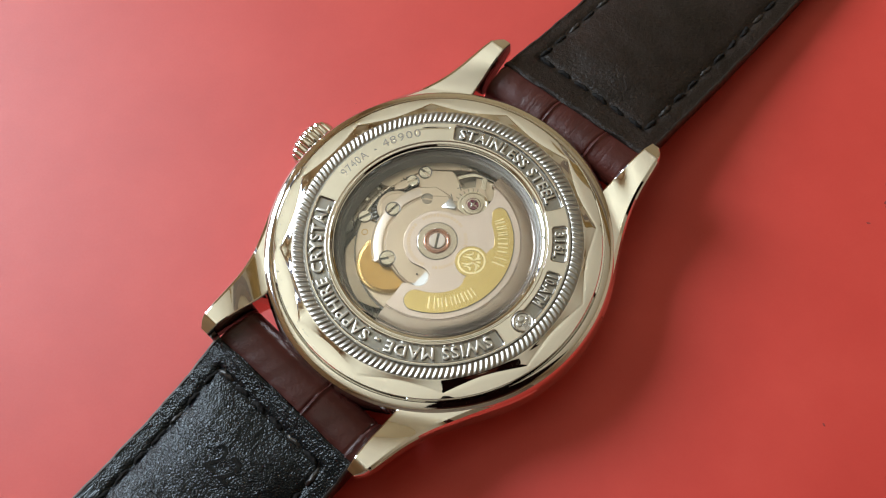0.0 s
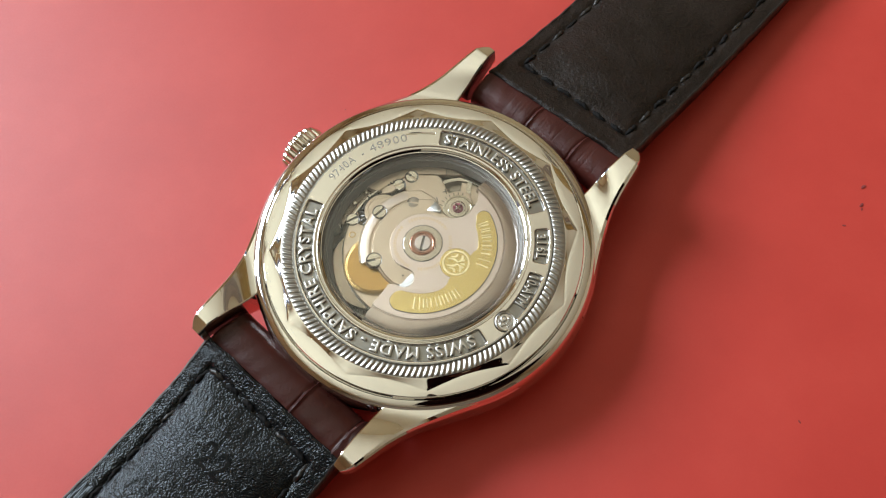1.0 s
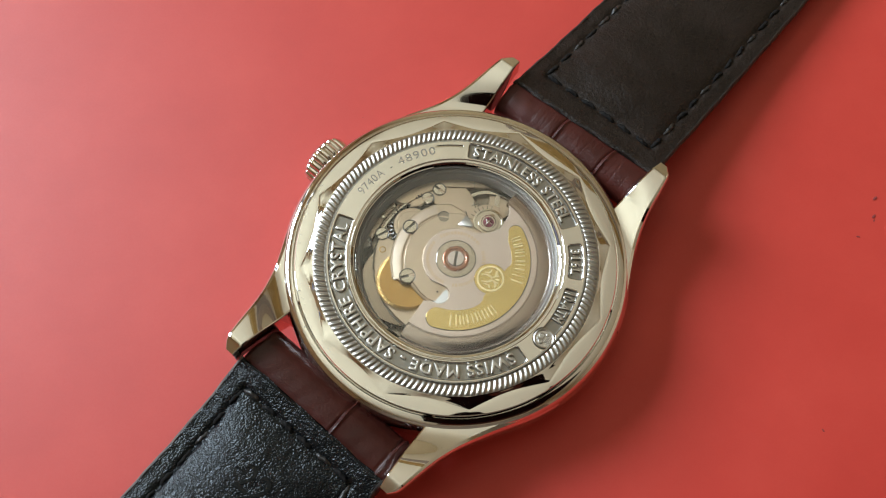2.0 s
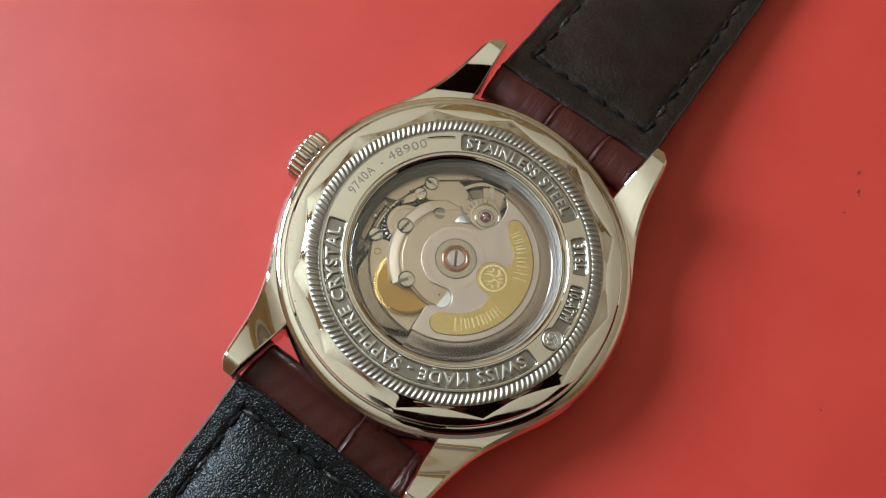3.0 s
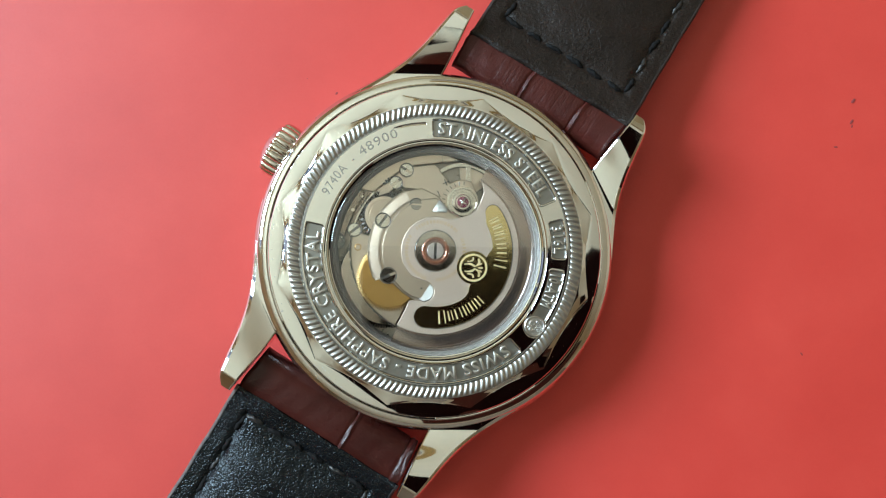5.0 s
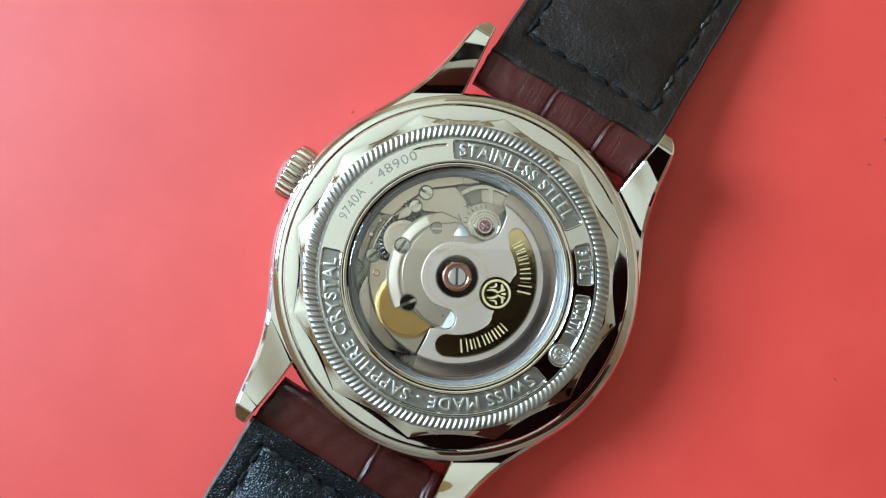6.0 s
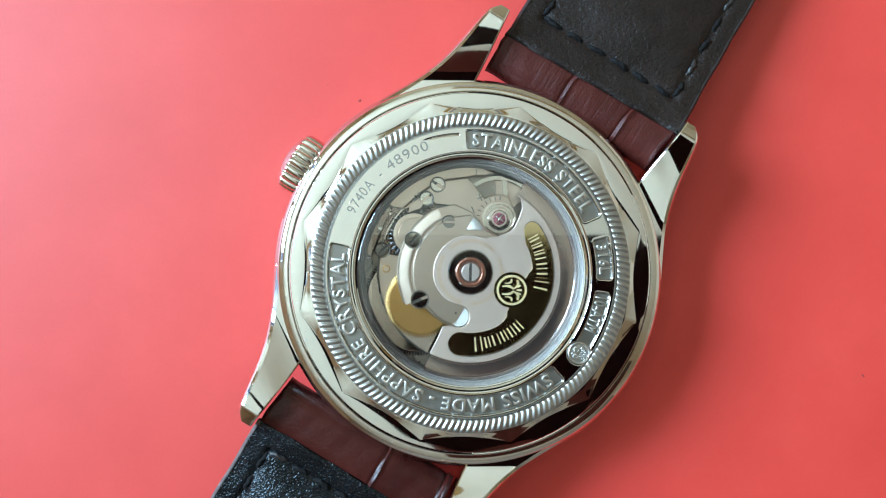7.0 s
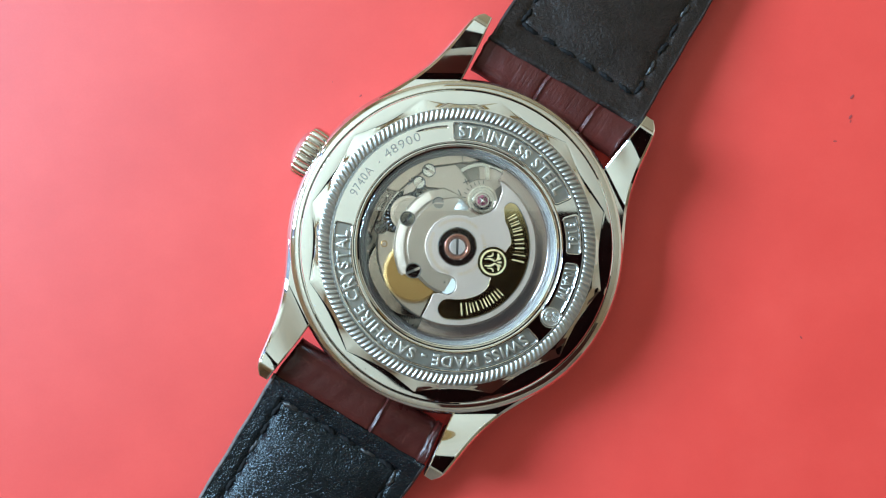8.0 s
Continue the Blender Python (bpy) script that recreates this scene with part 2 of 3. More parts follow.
# Unseen strips added under the ceiling to give the lugs golden and brown bands.
slab("reflection_strip_1", 0.02, 1.9, 0.95, 1.06, 1.52, 1.6, MIRRORED_GOLD, "unseen golden strip added for bands mirrored in the lugs", "ceiling")
slab("reflection_strip_2", 0.02, 1.9, 1.16, 1.26, 1.52, 1.6, PANEL, "unseen brown strip added for bands mirrored in the lugs", "ceiling")
slab("wall_near", -1.1, 1.9, -1.6, -1.5, -0.75, 1.60, PANEL, "plain brown panelled wall", "wall")
slab("wall_side", 1.9, 2.0, -1.6, 1.9, -0.75, 1.60, WALL, "plain cream painted wall", "wall")
slab("wall_window_below", -1.2, -1.1, -1.6, 1.9, -0.75, 0.40, WALL, "cream wall below the window", "wall")
slab("wall_window_above", -1.2, -1.1, -1.6, 1.9, 1.46, 1.60, WALL, "cream wall above the window", "wall")
slab("wall_window_near", -1.2, -1.1, -1.6, WINDOW_V - 0.45, 0.40, 1.46, WALL, "cream wall beside the window", "wall")
slab("wall_window_far", -1.2, -1.1, WINDOW_V + 0.45, 1.9, 0.40, 1.46, WALL, "cream wall beside the window", "wall")
# Two unseen boxes added overhead; polished metal mirrors them as phone and hand.
slab("reflection_box_1", -0.028, 0.22, -0.15, 0.019, 0.45, 1.6, MIRRORED_DARK, "dark unseen box added to be mirrored in place of a phone", "ceiling")
slab("reflection_box_2", 0.0, 0.31, -0.31, -0.153, 0.45, 1.6, MIRRORED_BROWN, "brown unseen box added to be mirrored in place of a hand", "ceiling")


def build_window():
    frame_ob = tagged(new("window_1"), "white painted window frame with two lights", "window", kind="structure")
    frame_ob.matrix_world = ROOM
    for name, y0, y1, z0, z1 in (("window_frame", -0.45, -0.40, 0.40, 1.46), ("window_frame", 0.40, 0.45, 0.40, 1.46),
                                 ("window_frame", -0.40, 0.40, 0.40, 0.44), ("window_frame", -0.40, 0.40, 1.42, 1.46),
                                 ("mullion", -0.02, 0.02, 0.44, 1.42)):
        ob = slab(name, -1.17, -1.12, WINDOW_V + y0, WINDOW_V + y1, z0, z1, FRAME, "", "", 0.005)
        del ob["kind"]
        ob.parent = frame_ob
        ob.matrix_world = ROOM


build_window()


def build_table():
    table = tagged(new("table"), "table with a smooth coral red laminate top", "table", kind="structure")
    table.matrix_world = ROOM
    bm = bmesh.new()
    bmesh.ops.create_cube(bm, size=1.0)
    for vert in bm.verts:
        vert.co = Vector((vert.co.x * 1200 + 100, vert.co.y * 800 + 40, vert.co.z * 25 - 12.5))
    bmesh.ops.bevel(bm, geom=bm.edges[:], offset=3, segments=3, affect="EDGES", profile=0.5)
    part("tabletop", bm, TABLE, table, lift=0)
    for x, y in ((-450, -310), (650, -310), (-450, 390), (650, 390)):
        bm = lathe([(28, -750), (30, -720), (38, -30), (38, -25)], 20, (x, y), cap=True)
        part("leg", bm, FRAME, table, lift=0)


build_table()


# ---- the watch ----
watch = tagged(new("wristwatch"), "steel automatic wristwatch lying face down on a leather strap", "watch")


def build_case():
    profile = [(13.4, -1.7), (20.45, -1.7), (20.64, -1.65), (20.66, -0.80), (20.76, -0.70), (21.30, -0.76), (21.72, -0.92), (22.12, -1.5), (22.42, -2.9),
               (22.5, -4.6), (22.25, -5.9), (21.6, -6.4), (21.3, -6.45), (21.5, -6.7), (21.4, -7.4), (20.2, -8.5), (18.4, -8.95), (0.01, -9.0)]
    case = part("case", lathe(profile, 220), STEEL, watch, "polished round steel case", sharp=40)
    return case


def build_lug(case, sx, sy):
    """A lug that runs flat from the case, then sweeps up beyond a slanted crease to a small faceted tip."""
    nx, e = 10, 0.2

    def top(along):
        k = (along - 18.9) / 9.0
        if k <= 0:
            return -1.08
        z = -1.08 + 0.75 * k + 1.3 * smooth01(k / 0.7) + 0.02 * math.sin(k * 17.0) * smooth01(k * 4.0)
        return z - max(0.0, along - 26.0) * 0.42

    def edge_line(y):
        x = 17.6 - 0.285 * (y - 13.0) + 0.006 * (y - 13.0) * (y - 27.5) + 0.35 * smooth01((y - 20) / 6)
        return x - max(0.0, y - 26.4) ** 1.5 * 0.5

    def outer(y):
        """Outer edge of the lug: leaves the round case at a tangent."""
        y0, y1 = 10.5, 19.5
        if y >= y1:
            return edge_line(y)
        if y <= y0:
            return math.sqrt(22.40 ** 2 - y * y) - 0.03
        x0, x1 = math.sqrt(22.40 ** 2 - y0 * y0) - 0.03, edge_line(y1)
        m0, m1 = -y0 / x0 * (y1 - y0), (edge_line(y1 + 0.1) - x1) * 10 * (y1 - y0)
        t = (y - y0) / (y1 - y0)
        return (2 * t ** 3 - 3 * t * t + 1) * x0 + (t ** 3 - 2 * t * t + t) * m0 + (3 * t * t - 2 * t ** 3) * x1 + (t ** 3 - t * t) * m1

    rows = []
    for along in [12.5 + 0.64 * k for k in range(10)] + [18.78, 18.9, 19.02] + [19.2 + 0.3 * k for k in range(22)] + [25.75, 25.95, 26.05, 26.3, 26.7, 27.1, 27.6]:
        slant = 0.62 * smooth01((26.6 - along) / 6.0)
        inner_x = 11.05 + 0.85 * (max(0.0, along - 18.6) / 8.9) ** 1.3
        out_x = outer(along)
        for _ in range(6):
            out_x = outer(along - slant * (out_x - inner_x))
        z, low = top(along), -6.6 + 4.4 * smooth01((along - 15.5) / 11.5)
        wide = (out_x - inner_x) * 0.16
        section = [(inner_x, low), (inner_x, z - 0.9 * e), (inner_x + 0.3 * e, z - 0.25 * e), (inner_x + 0.9 * e, z)]
        section += [(inner_x + 0.9 * e + (out_x - inner_x - wide - 0.9 * e) * i / nx, z) for i in range(1, nx + 1)]
        section += [(out_x - 0.4 * wide, z - 0.22 * wide), (out_x, z - 0.7 * wide), (out_x + 0.08, (z + low) / 2), (out_x - 0.3, low + 0.2), (out_x - 0.7, low)]
        rows.append([(sx * x, sy * (along - slant * (x - inner_x)), h) for x, h in section])
    bm = bmesh.new()
    vs = grid(bm, rows, loop_u=True)
    bm.faces.new(vs[-1])
    bm.faces.new(vs[0])
    part("lug", bm, STEEL, case, sharp=14)


def build_back():
    """The case back: glass rim, engraved flat, rope-edged ring, scalloped facets and outer flat."""
    back = part("case_back", back_outer(), STEEL, watch, "polished steel case back with twelve scalloped facets", sharp=30)
    part("rope_ring", rope_ring(), STEEL_ROPE, back, "coin-edged ring of slanted ridges", sharp=60)
    ring = part("engraved_ring", engraved_ring(), STEEL, back, "flat polished ring with sunk lettering panels", sharp=50)
    ring.data.materials.append(SLOT)
    for poly in ring.data.polygons:
        if all(ring.data.vertices[v].co.z < (LIFT - 0.16) * MM for v in poly.vertices):
            poly.material_index = 1
    rim = lathe([(13.82, -0.01), (13.74, -0.05), (13.64, -0.17), (13.52, -0.19), (13.47, -0.13), (13.36, -0.13), (13.31, -0.21), (13.12, -0.30),
                 (13.06, -0.43), (12.94, -0.46), (12.93, -0.9)], 200)
    part("glass_rim", rim, STEEL, back, sharp=25)
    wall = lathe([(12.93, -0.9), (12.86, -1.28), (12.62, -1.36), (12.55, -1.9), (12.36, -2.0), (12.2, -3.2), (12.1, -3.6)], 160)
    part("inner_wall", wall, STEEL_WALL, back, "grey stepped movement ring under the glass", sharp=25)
    for words, a0, a1, r, cap in (("STAINLESS STEEL", 121.0, 59.6, 15.08, 1.42), ("SWISS MADE - SAPPHIRE CRYSTAL", -21.3, -156.6, 15.08, 1.42),
                                  ("316L", 43.9, 31.0, 15.2, 1.08), ("10-ATM", 21.0, 5.2, 15.13, 1.25)):
        part("lettering", ring_text(words, a0, a1, r, cap, -0.38, 0.35), STEEL_TEXT, back, "raised steel lettering")
    for words, a0, a1 in (("9740A", 185.3, 169.6), ("-", 165.4, 164.2), ("48900", 160.5, 140.7)):
        part("lettering", ring_text(words, a0, a1, 15.22, 1.12, 0.004, 0.012, 0.0), ENGRAVED, back, "fine engraved number")
    medal = part("medallion", lathe([(1.27, -0.25), (1.27, -0.02), (1.18, 0.03), (1.06, -0.02), (1.02, -0.16), (0.01, -0.16)], 48, polar(15.28, -5.0)), STEEL_TEXT, back,
                 "small round relief medallion")
    cx, cy = polar(15.28, -5.0)
    for dx, dy, r in ((-0.42, 0.15, 0.40), (-0.12, -0.52, 0.34), (-0.55, -0.42, 0.16), (0.1, 0.62, 0.2)):
        part("relief", lathe([(r, -0.17), (r, -0.05), (r * 0.65, -0.01), (r * 0.6, -0.1), (0.01, -0.1)], 20, (cx + dx, cy + dy)), STEEL_TEXT, medal)
    for i in range(16):
        x, y = 0.24 + 0.2 * (i % 4), 0.42 - 0.24 * (i // 4) + 0.1 * (i % 2)
        if math.hypot(x, y) < 0.95:
            part("bead", puck((cx + x, cy + y), 0.085, -0.17, -0.03, 10, 0.04), STEEL_TEXT, medal)
    return back


STEEL_ROPE = metal("rope_steel", (0.42, 0.40, 0.37), 0.38, 0.03)
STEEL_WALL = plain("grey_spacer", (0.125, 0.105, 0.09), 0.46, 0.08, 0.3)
BEARING = metal("bearing_steel", (0.60, 0.55, 0.50), 0.08, 0.01)
HUB_SCREW = metal("satin_screw_steel", (0.66, 0.58, 0.53), 0.33, 0.02)
# Steel of the tilted pieces whose shape puts highlights on the bridge.
GLINT = metal("glint_steel", (0.52, 0.51, 0.49), 0.38, 0.02)
FLANGE = metal("bright_rhodium", (0.70, 0.58, 0.49), 0.30, 0.02)
ROTOR_TOP = metal("rotor_rhodium", (0.56, 0.43, 0.345), 0.46, 0.012)
BROWN_PLATE = metal("brown_plate", (0.32, 0.25, 0.20), 0.24, 0.02)
DUSK_PLATE = metal("polished_ratchet", (0.32, 0.26, 0.215), 0.09, 0.03)
STEEL_TEXT = metal("sunk_steel", (0.60, 0.58, 0.55), 0.36, 0.04, bump_mm=0.02)
SLOT = metal("blasted_steel", (0.32, 0.31, 0.29), 0.38, 0.06, bump_mm=0.03)


def back_outer():
    n = 12 * 36
    bm = bmesh.new()

    def at(fr, fz):
        row = []
        for i in range(n):
            a = 360.0 * i / n
            s = abs(((a - 15.0) % 30.0) / 15.0 - 1.0)      # 1 at a tip, 0 between two tips
            row.append((*polar(fr(s), a), fz(s)))
        return row

    def edge(s):
        return 18.52 + 1.2 * s ** 1.9

    def hollow(k):
        return (lambda s: 18.16 + (edge(s) - 18.16) * k), (lambda s: -0.14 - 0.18 * (k + 0.3 * k * (1 - k)))

    rows = [at(lambda s: 18.10, lambda s: -0.35), at(lambda s: 18.14, lambda s: -0.15)]
    rows += [at(*hollow(k)) for k in (0.08, 0.25, 0.5, 0.75, 0.97)]
    rows += [at(lambda s: edge(s) + 0.03, lambda s: -0.335), at(lambda s: edge(s) + 0.10, lambda s: -0.325)]
    rows += [at(lambda s, k=k: edge(s) + 0.1 + (20.36 - edge(s) - 0.1) * k, lambda s, k=k: -0.325 - 0.05 * k * k) for k in (0.35, 0.7, 1.0)]
    rows += [at(lambda s: 20.45, lambda s: -0.48), at(lambda s: 20.47, lambda s: -1.65)]
    grid(bm, rows, loop_u=True)
    return bm


def rope_ring():
    bm = bmesh.new()
    ridges, per = 160, 8
    n = ridges * per
    rows = []
    rs = [16.36, 16.52, 16.60] + [16.66 + 1.44 * k / 8 for k in range(9)] + [18.14, 18.18]
    for r in rs:
        row = []
        k = (r - 17.38) / 0.74
        crown = 0.22 * (1 - min(k * k, 1.0)) ** 0.6
        for i in range(n):
            a = 2 * math.pi * i / n
            w = 0.5 + 0.5 * math.cos(ridges * a + 2.6 * k)
            z = -0.17 + crown * (0.1 + 0.85 * w ** 0.7) if abs(k) < 1 else -0.17
            if r < 16.62:
                z = 0.02 if r < 16.55 else -0.22
            row.append((r * math.cos(a), r * math.sin(a), z))
        rows.append(row)
    grid(bm, rows, loop_u=True)
    return bm


def engraved_ring():
    """A polar sheet; panels are pressed in where the lettering stands."""
    slots = ((123.9, 55.5, 13.98, 16.18), (46.4, 28.6, 14.30, 16.10), (22.9, -1.5, 14.30, 16.02), (-17.3, -160.2, 13.98, 16.18))

    def depth(r, a):
        d = 9.0
        for hi, lo, r0, r1 in slots:
            mid, half = (hi + lo) / 2, abs(hi - lo) / 2
            da = (a - mid + 180) % 360 - 180
            qx, qy = abs(radians(da)) * r - radians(half) * r + 0.35, abs(r - (r0 + r1) / 2) - (r1 - r0) / 2 + 0.35
            d = min(d, math.hypot(max(qx, 0), max(qy, 0)) + min(max(qx, qy), 0) - 0.35)
        x, y = polar(r, a)
        cx, cy = polar(15.28, -5.0)
        d = min(d, math.hypot(x - cx, y - cy) - 1.36)
        lip = 0.008 * math.exp(-((d - 0.09) / 0.07) ** 2)
        z = -0.36 * (1 - smooth01((d + 0.10) / 0.14)) + lip * (1 if d > -0.05 else 0)
        if 126.5 < a < 143.5:
            z -= 0.10 * math.exp(-((r - 15.66 - 0.01 * (a - 127)) / 0.09) ** 2) * smooth01((143.5 - a) / 8)
        return z

    bm = bmesh.new()
    n = 1500
    rs = [13.78] + [13.81 + 2.59 * k / 40 for k in range(41)]
    rows = [[(*polar(r, 360.0 * i / n), depth(r, 360.0 * i / n) if 13.82 < r < 16.3 else 0.0) for i in range(n)] for r in rs]
    grid(bm, rows, loop_u=True)
    return bm


def build_glass():
    bm = lathe([(0.001, -0.30), (12.70, -0.30), (12.90, -0.42), (12.90, -1.16), (12.75, -1.26), (0.001, -1.26)], 120)
    glass = part("sapphire_glass", bm, GLASS, watch, "clear sapphire crystal window in the case back", sharp=8)
    glass.visible_shadow = False


def screw(parent, x, y, r, z, angle, mat=None):
    mat = mat or SCREW
    head = inner("screw", lathe([(r, z - 0.7), (r, z - 0.12)], 28, (x, y), cap=True), DARK_STEEL, parent, "slotted steel screw")
    for side in (0, 180):
        w = math.degrees(math.asin(0.16))
        pts = [(x + r * math.cos(radians(angle + side + w + (180 - 2 * w) * i / 14)), y + r * math.sin(radians(angle + side + w + (180 - 2 * w) * i / 14))) for i in range(15)]
        inner("screw_half", prism(pts, z - 0.14, z, 0.05), mat, head)


def build_movement():
    mv = inner("movement", lathe([(12.94, -6.2), (12.94, -5.2), (0.001, -5.2)], 120), GREY_PLATE, watch, "automatic movement with grey plates behind the glass")
    # winding barrel wheel at the lower edge
    c = (-3.3, -5.95)
    inner("plate_ring", lathe([(12.9, -4.9), (12.85, -4.55), (12.55, -4.5), (12.5, -4.9)], 140), DARK_STEEL, mv)
    inner("ratchet_wheel", prism(gear_outline(c, 6.40, 120, 0.42), -4.95, -4.36, 0), DARK_STEEL, mv, "large toothed steel ratchet wheel")
    inner("wheel_disc", lathe([(5.92, -4.5), (5.88, -4.30), (5.75, -4.28), (0.01, -4.28)], 90, c), DUSK_PLATE, mv)
    low = arc(10.55, 199, 274, 36) + arc(6.6, 274, 205, 30) + [polar(8.6, 199)]
    inner("bridge", prism(low, -4.25, -3.75, 0.1), RHODIUM, mv, "curved rhodium bridge")
    inner("bridge_edge", prism(arc(10.74, 198, 274, 36) + arc(10.5, 274, 198, 36), -4.29, -4.10, 0), DARK_STEEL, mv)
    bx, by = -0.35, 7.05
    # bridges over the upper half, with a narrow gap between them
    joint = [(-10.44, 2.16), (-9.62, 4.85), (-8.97, 6.44), (-7.90, 7.73), (-6.01, 9.23)]
    upper_plate = arc(12.4, 84, 172, 44) + [polar(11.5, 171)] + [(x * 1.006, y * 1.006) for x, y in joint] + [(-5.35, 9.95)]
    upper_plate += arc(5.35, 146, 91, 14, (bx, by))[2:]
    inner("barrel_bridge", prism(upper_plate, -4.9, -4.1, 0.09), RHODIUM, mv, "satin rhodium bridge")
    inner("plate_seam", prism([polar(12.3, 118), polar(12.3, 118.5), (-5.15, 10.0), (-5.22, 9.97)], -4.1, -4.08, 0), ENGRAVED, mv)
    side = arc(12.3, 172.6, 204, 16) + [polar(11.6, 204), polar(11.35, 186), polar(11.45, 173)]
    inner("side_plate", prism(side, -4.9, -4.35, 0.09), BROWN_PLATE, mv)
    train = [(x * 0.994, y * 0.994) for x, y in joint] + [(-5.2, 9.1)] + arc(2.9, 158, 100, 8, (bx, by)) + [(0.6, 9.0), (1.2, 6.0), (-1.0, 4.6), (-5.6, 5.6), (-7.6, 4.6), (-8.7, 5.2), (-9.3, 3.4)]
    inner("train_bridge", prism(train, -4.9, -3.95, 0.09), RHODIUM, mv, "satin rhodium bridge with plus and minus marks")
    inner("balance_wheel", lathe([(5.05, -4.6), (5.05, -4.3), (4.6, -4.3), (4.6, -4.6)], 96, (bx, by)), SCREW, mv, "bright balance wheel rim")
    inner("balance_well", prism(arc(4.62, 128, 150, 8, (bx, by)) + arc(3.0, 150, 128, 8, (bx, by)), -5.2, -5.0, 0), GREY_PLATE, mv)
    inner("balance_cock", prism(arc(4.55, 70, 127, 16, (bx, by)) + arc(2.2, 127, 70, 12, (bx, by)), -4.9, -4.62, 0.06), RHODIUM, mv, "plate under the balance wheel")
    inner("balance_arm", prism([(bx - 2.1, by + 4.2), (bx - 1.5, by + 4.4), (bx + 0.5, by + 1.5), (bx - 0.2, by + 1.3)], -4.6, -4.4, 0.03), SCREW, mv)
    # train wheels whose teeth show between the bridges
    w = (-7.8, 0.35)
    inner("wheel_plate", lathe([(3.9, -5.0), (3.9, -4.75), (0.01, -4.75)], 60, w), BROWN_PLATE, mv)
    inner("side_bridge", prism(arc(11.2, 173, 199, 14) + [polar(9.9, 203), polar(9.0, 205), polar(9.3, 198), polar(10.35, 190), polar(10.8, 182), polar(10.75, 174)], -4.9, -4.0, 0.09), BROWN_PLATE, mv)
    inner("train_wheel", prism(gear_outline(w, 3.12, 30, 0.5), -4.2, -3.75, 0.03), DARK_STEEL, mv, "small toothed wheel")
    inner("train_teeth", prism(gear_outline(w, 2.86, 34, 0.42), -3.80, -3.66, 0.0), DARK_STEEL, mv)
    inner("train_disc", lathe([(2.42, -3.7), (2.38, -3.58), (2.0, -3.56), (1.96, -3.62), (1.8, -3.62), (1.76, -3.55), (0.01, -3.55)], 48, w), RHODIUM, mv)
    inner("crown_wheel", prism(gear_outline((-8.9, 4.0), 1.25, 16, 0.32), -4.3, -3.9, 0.03), DARK_STEEL, mv)
    inner("click", prism([polar(9.9, 168), polar(10.5, 163), polar(10.4, 152), polar(9.9, 149), polar(9.6, 153), polar(9.3, 160)], -3.9, -3.55, 0.08), RHODIUM, mv)
    inner("click_spring", prism(arc(10.75, 168, 196, 12) + arc(10.52, 196, 168, 12), -3.95, -3.7, 0.03), SCREW, mv)
    # reversing wheel, gilt
    g = (-3.0, -5.85)
    inner("gilt_wheel", prism(gear_outline(g, 4.2, 84, 0.34), -3.7, -3.45, 0.02), BRASS_TEETH, mv, "gilt brass toothed wheel")
    inner("gilt_disc", lathe([(3.66, -3.46), (3.62, -3.42), (0.01, -3.42)], 64, g), BRASS, mv)
    # automatic bridge: a sloping outer flange round a flat raised centre
    edge = arc(8.42, 150, 233, 36) + [(-4.75, -7.05), (-3.95, -6.75), (-3.2, -6.85), (-2.4, -6.2), (-0.85, -6.55), (0.7, -6.6), (2.2, -6.2), (3.0, -4.5), (2, 0), (0.6, 5.28), (-1.3, 5.25), (-3.4, 6.0), (-5.6, 5.75)]
    auto = inner("automatic_bridge", prism(edge, -3.3, -2.88, 0.12), RHODIUM, mv, "rounded rhodium automatic bridge")
    bm = bmesh.new()
    rows = [[(*polar(r, 149 + 90 * i / 60), z) for r, z in ((8.30, -2.95), (8.22, -2.90), (7.7, -2.80), (7.2, -2.73), (6.98, -2.72), (6.90, -2.74), (6.86, -2.86))] for i in range(61)]
    grid(bm, rows)
    inner("flange", bm, FLANGE, auto, "polished sloping flange", sharp=20)
    centre_plate = arc(6.62, 136, 236, 40) + [(-2.9, -5.75), (-0.7, -6.35), (0.6, -6.4), (2.2, -5.9), (2.8, -4.4), (1.5, 0), (0.2, 5.1), (-1.2, 5.1), (-3.4, 5.7)]
    inner("centre_plate", prism(centre_plate, -2.9, -2.64, 0.14), RHODIUM, auto)
    # regulator on the balance cock
    inner("regulator", lathe([(2.0, -3.97), (1.95, -3.3), (1.72, -3.28), (1.66, -3.42), (1.35, -3.42), (1.28, -3.22), (0.98, -3.2), (0.9, -3.3), (0.01, -3.3)], 48, (bx, by)), SCREW, mv, "round polished regulator")
    inner("jewel", lathe([(0.72, -3.3), (0.70, -3.16), (0.30, -3.10), (0.22, -3.18), (0.01, -3.18)], 28, (bx, by)), JEWEL, mv, "pink ruby bearing jewel")
    inner("jewel_spring", prism([(bx - 0.62, by - 0.09), (bx + 0.62, by - 0.09), (bx + 0.62, by + 0.09), (bx - 0.62, by + 0.09)], -3.14, -3.06, 0), SCREW, mv)
    inner("jewel_spring", prism([(bx - 0.09, by - 0.62), (bx + 0.09, by - 0.62), (bx + 0.09, by + 0.62), (bx - 0.09, by + 0.62)], -3.14, -3.05, 0), SCREW, mv)
    for k in range(8):
        a = radians(118 + k * 14)
        p, q = 2.2, 2.65
        dx, dy = -math.sin(a) * 0.05, math.cos(a) * 0.05
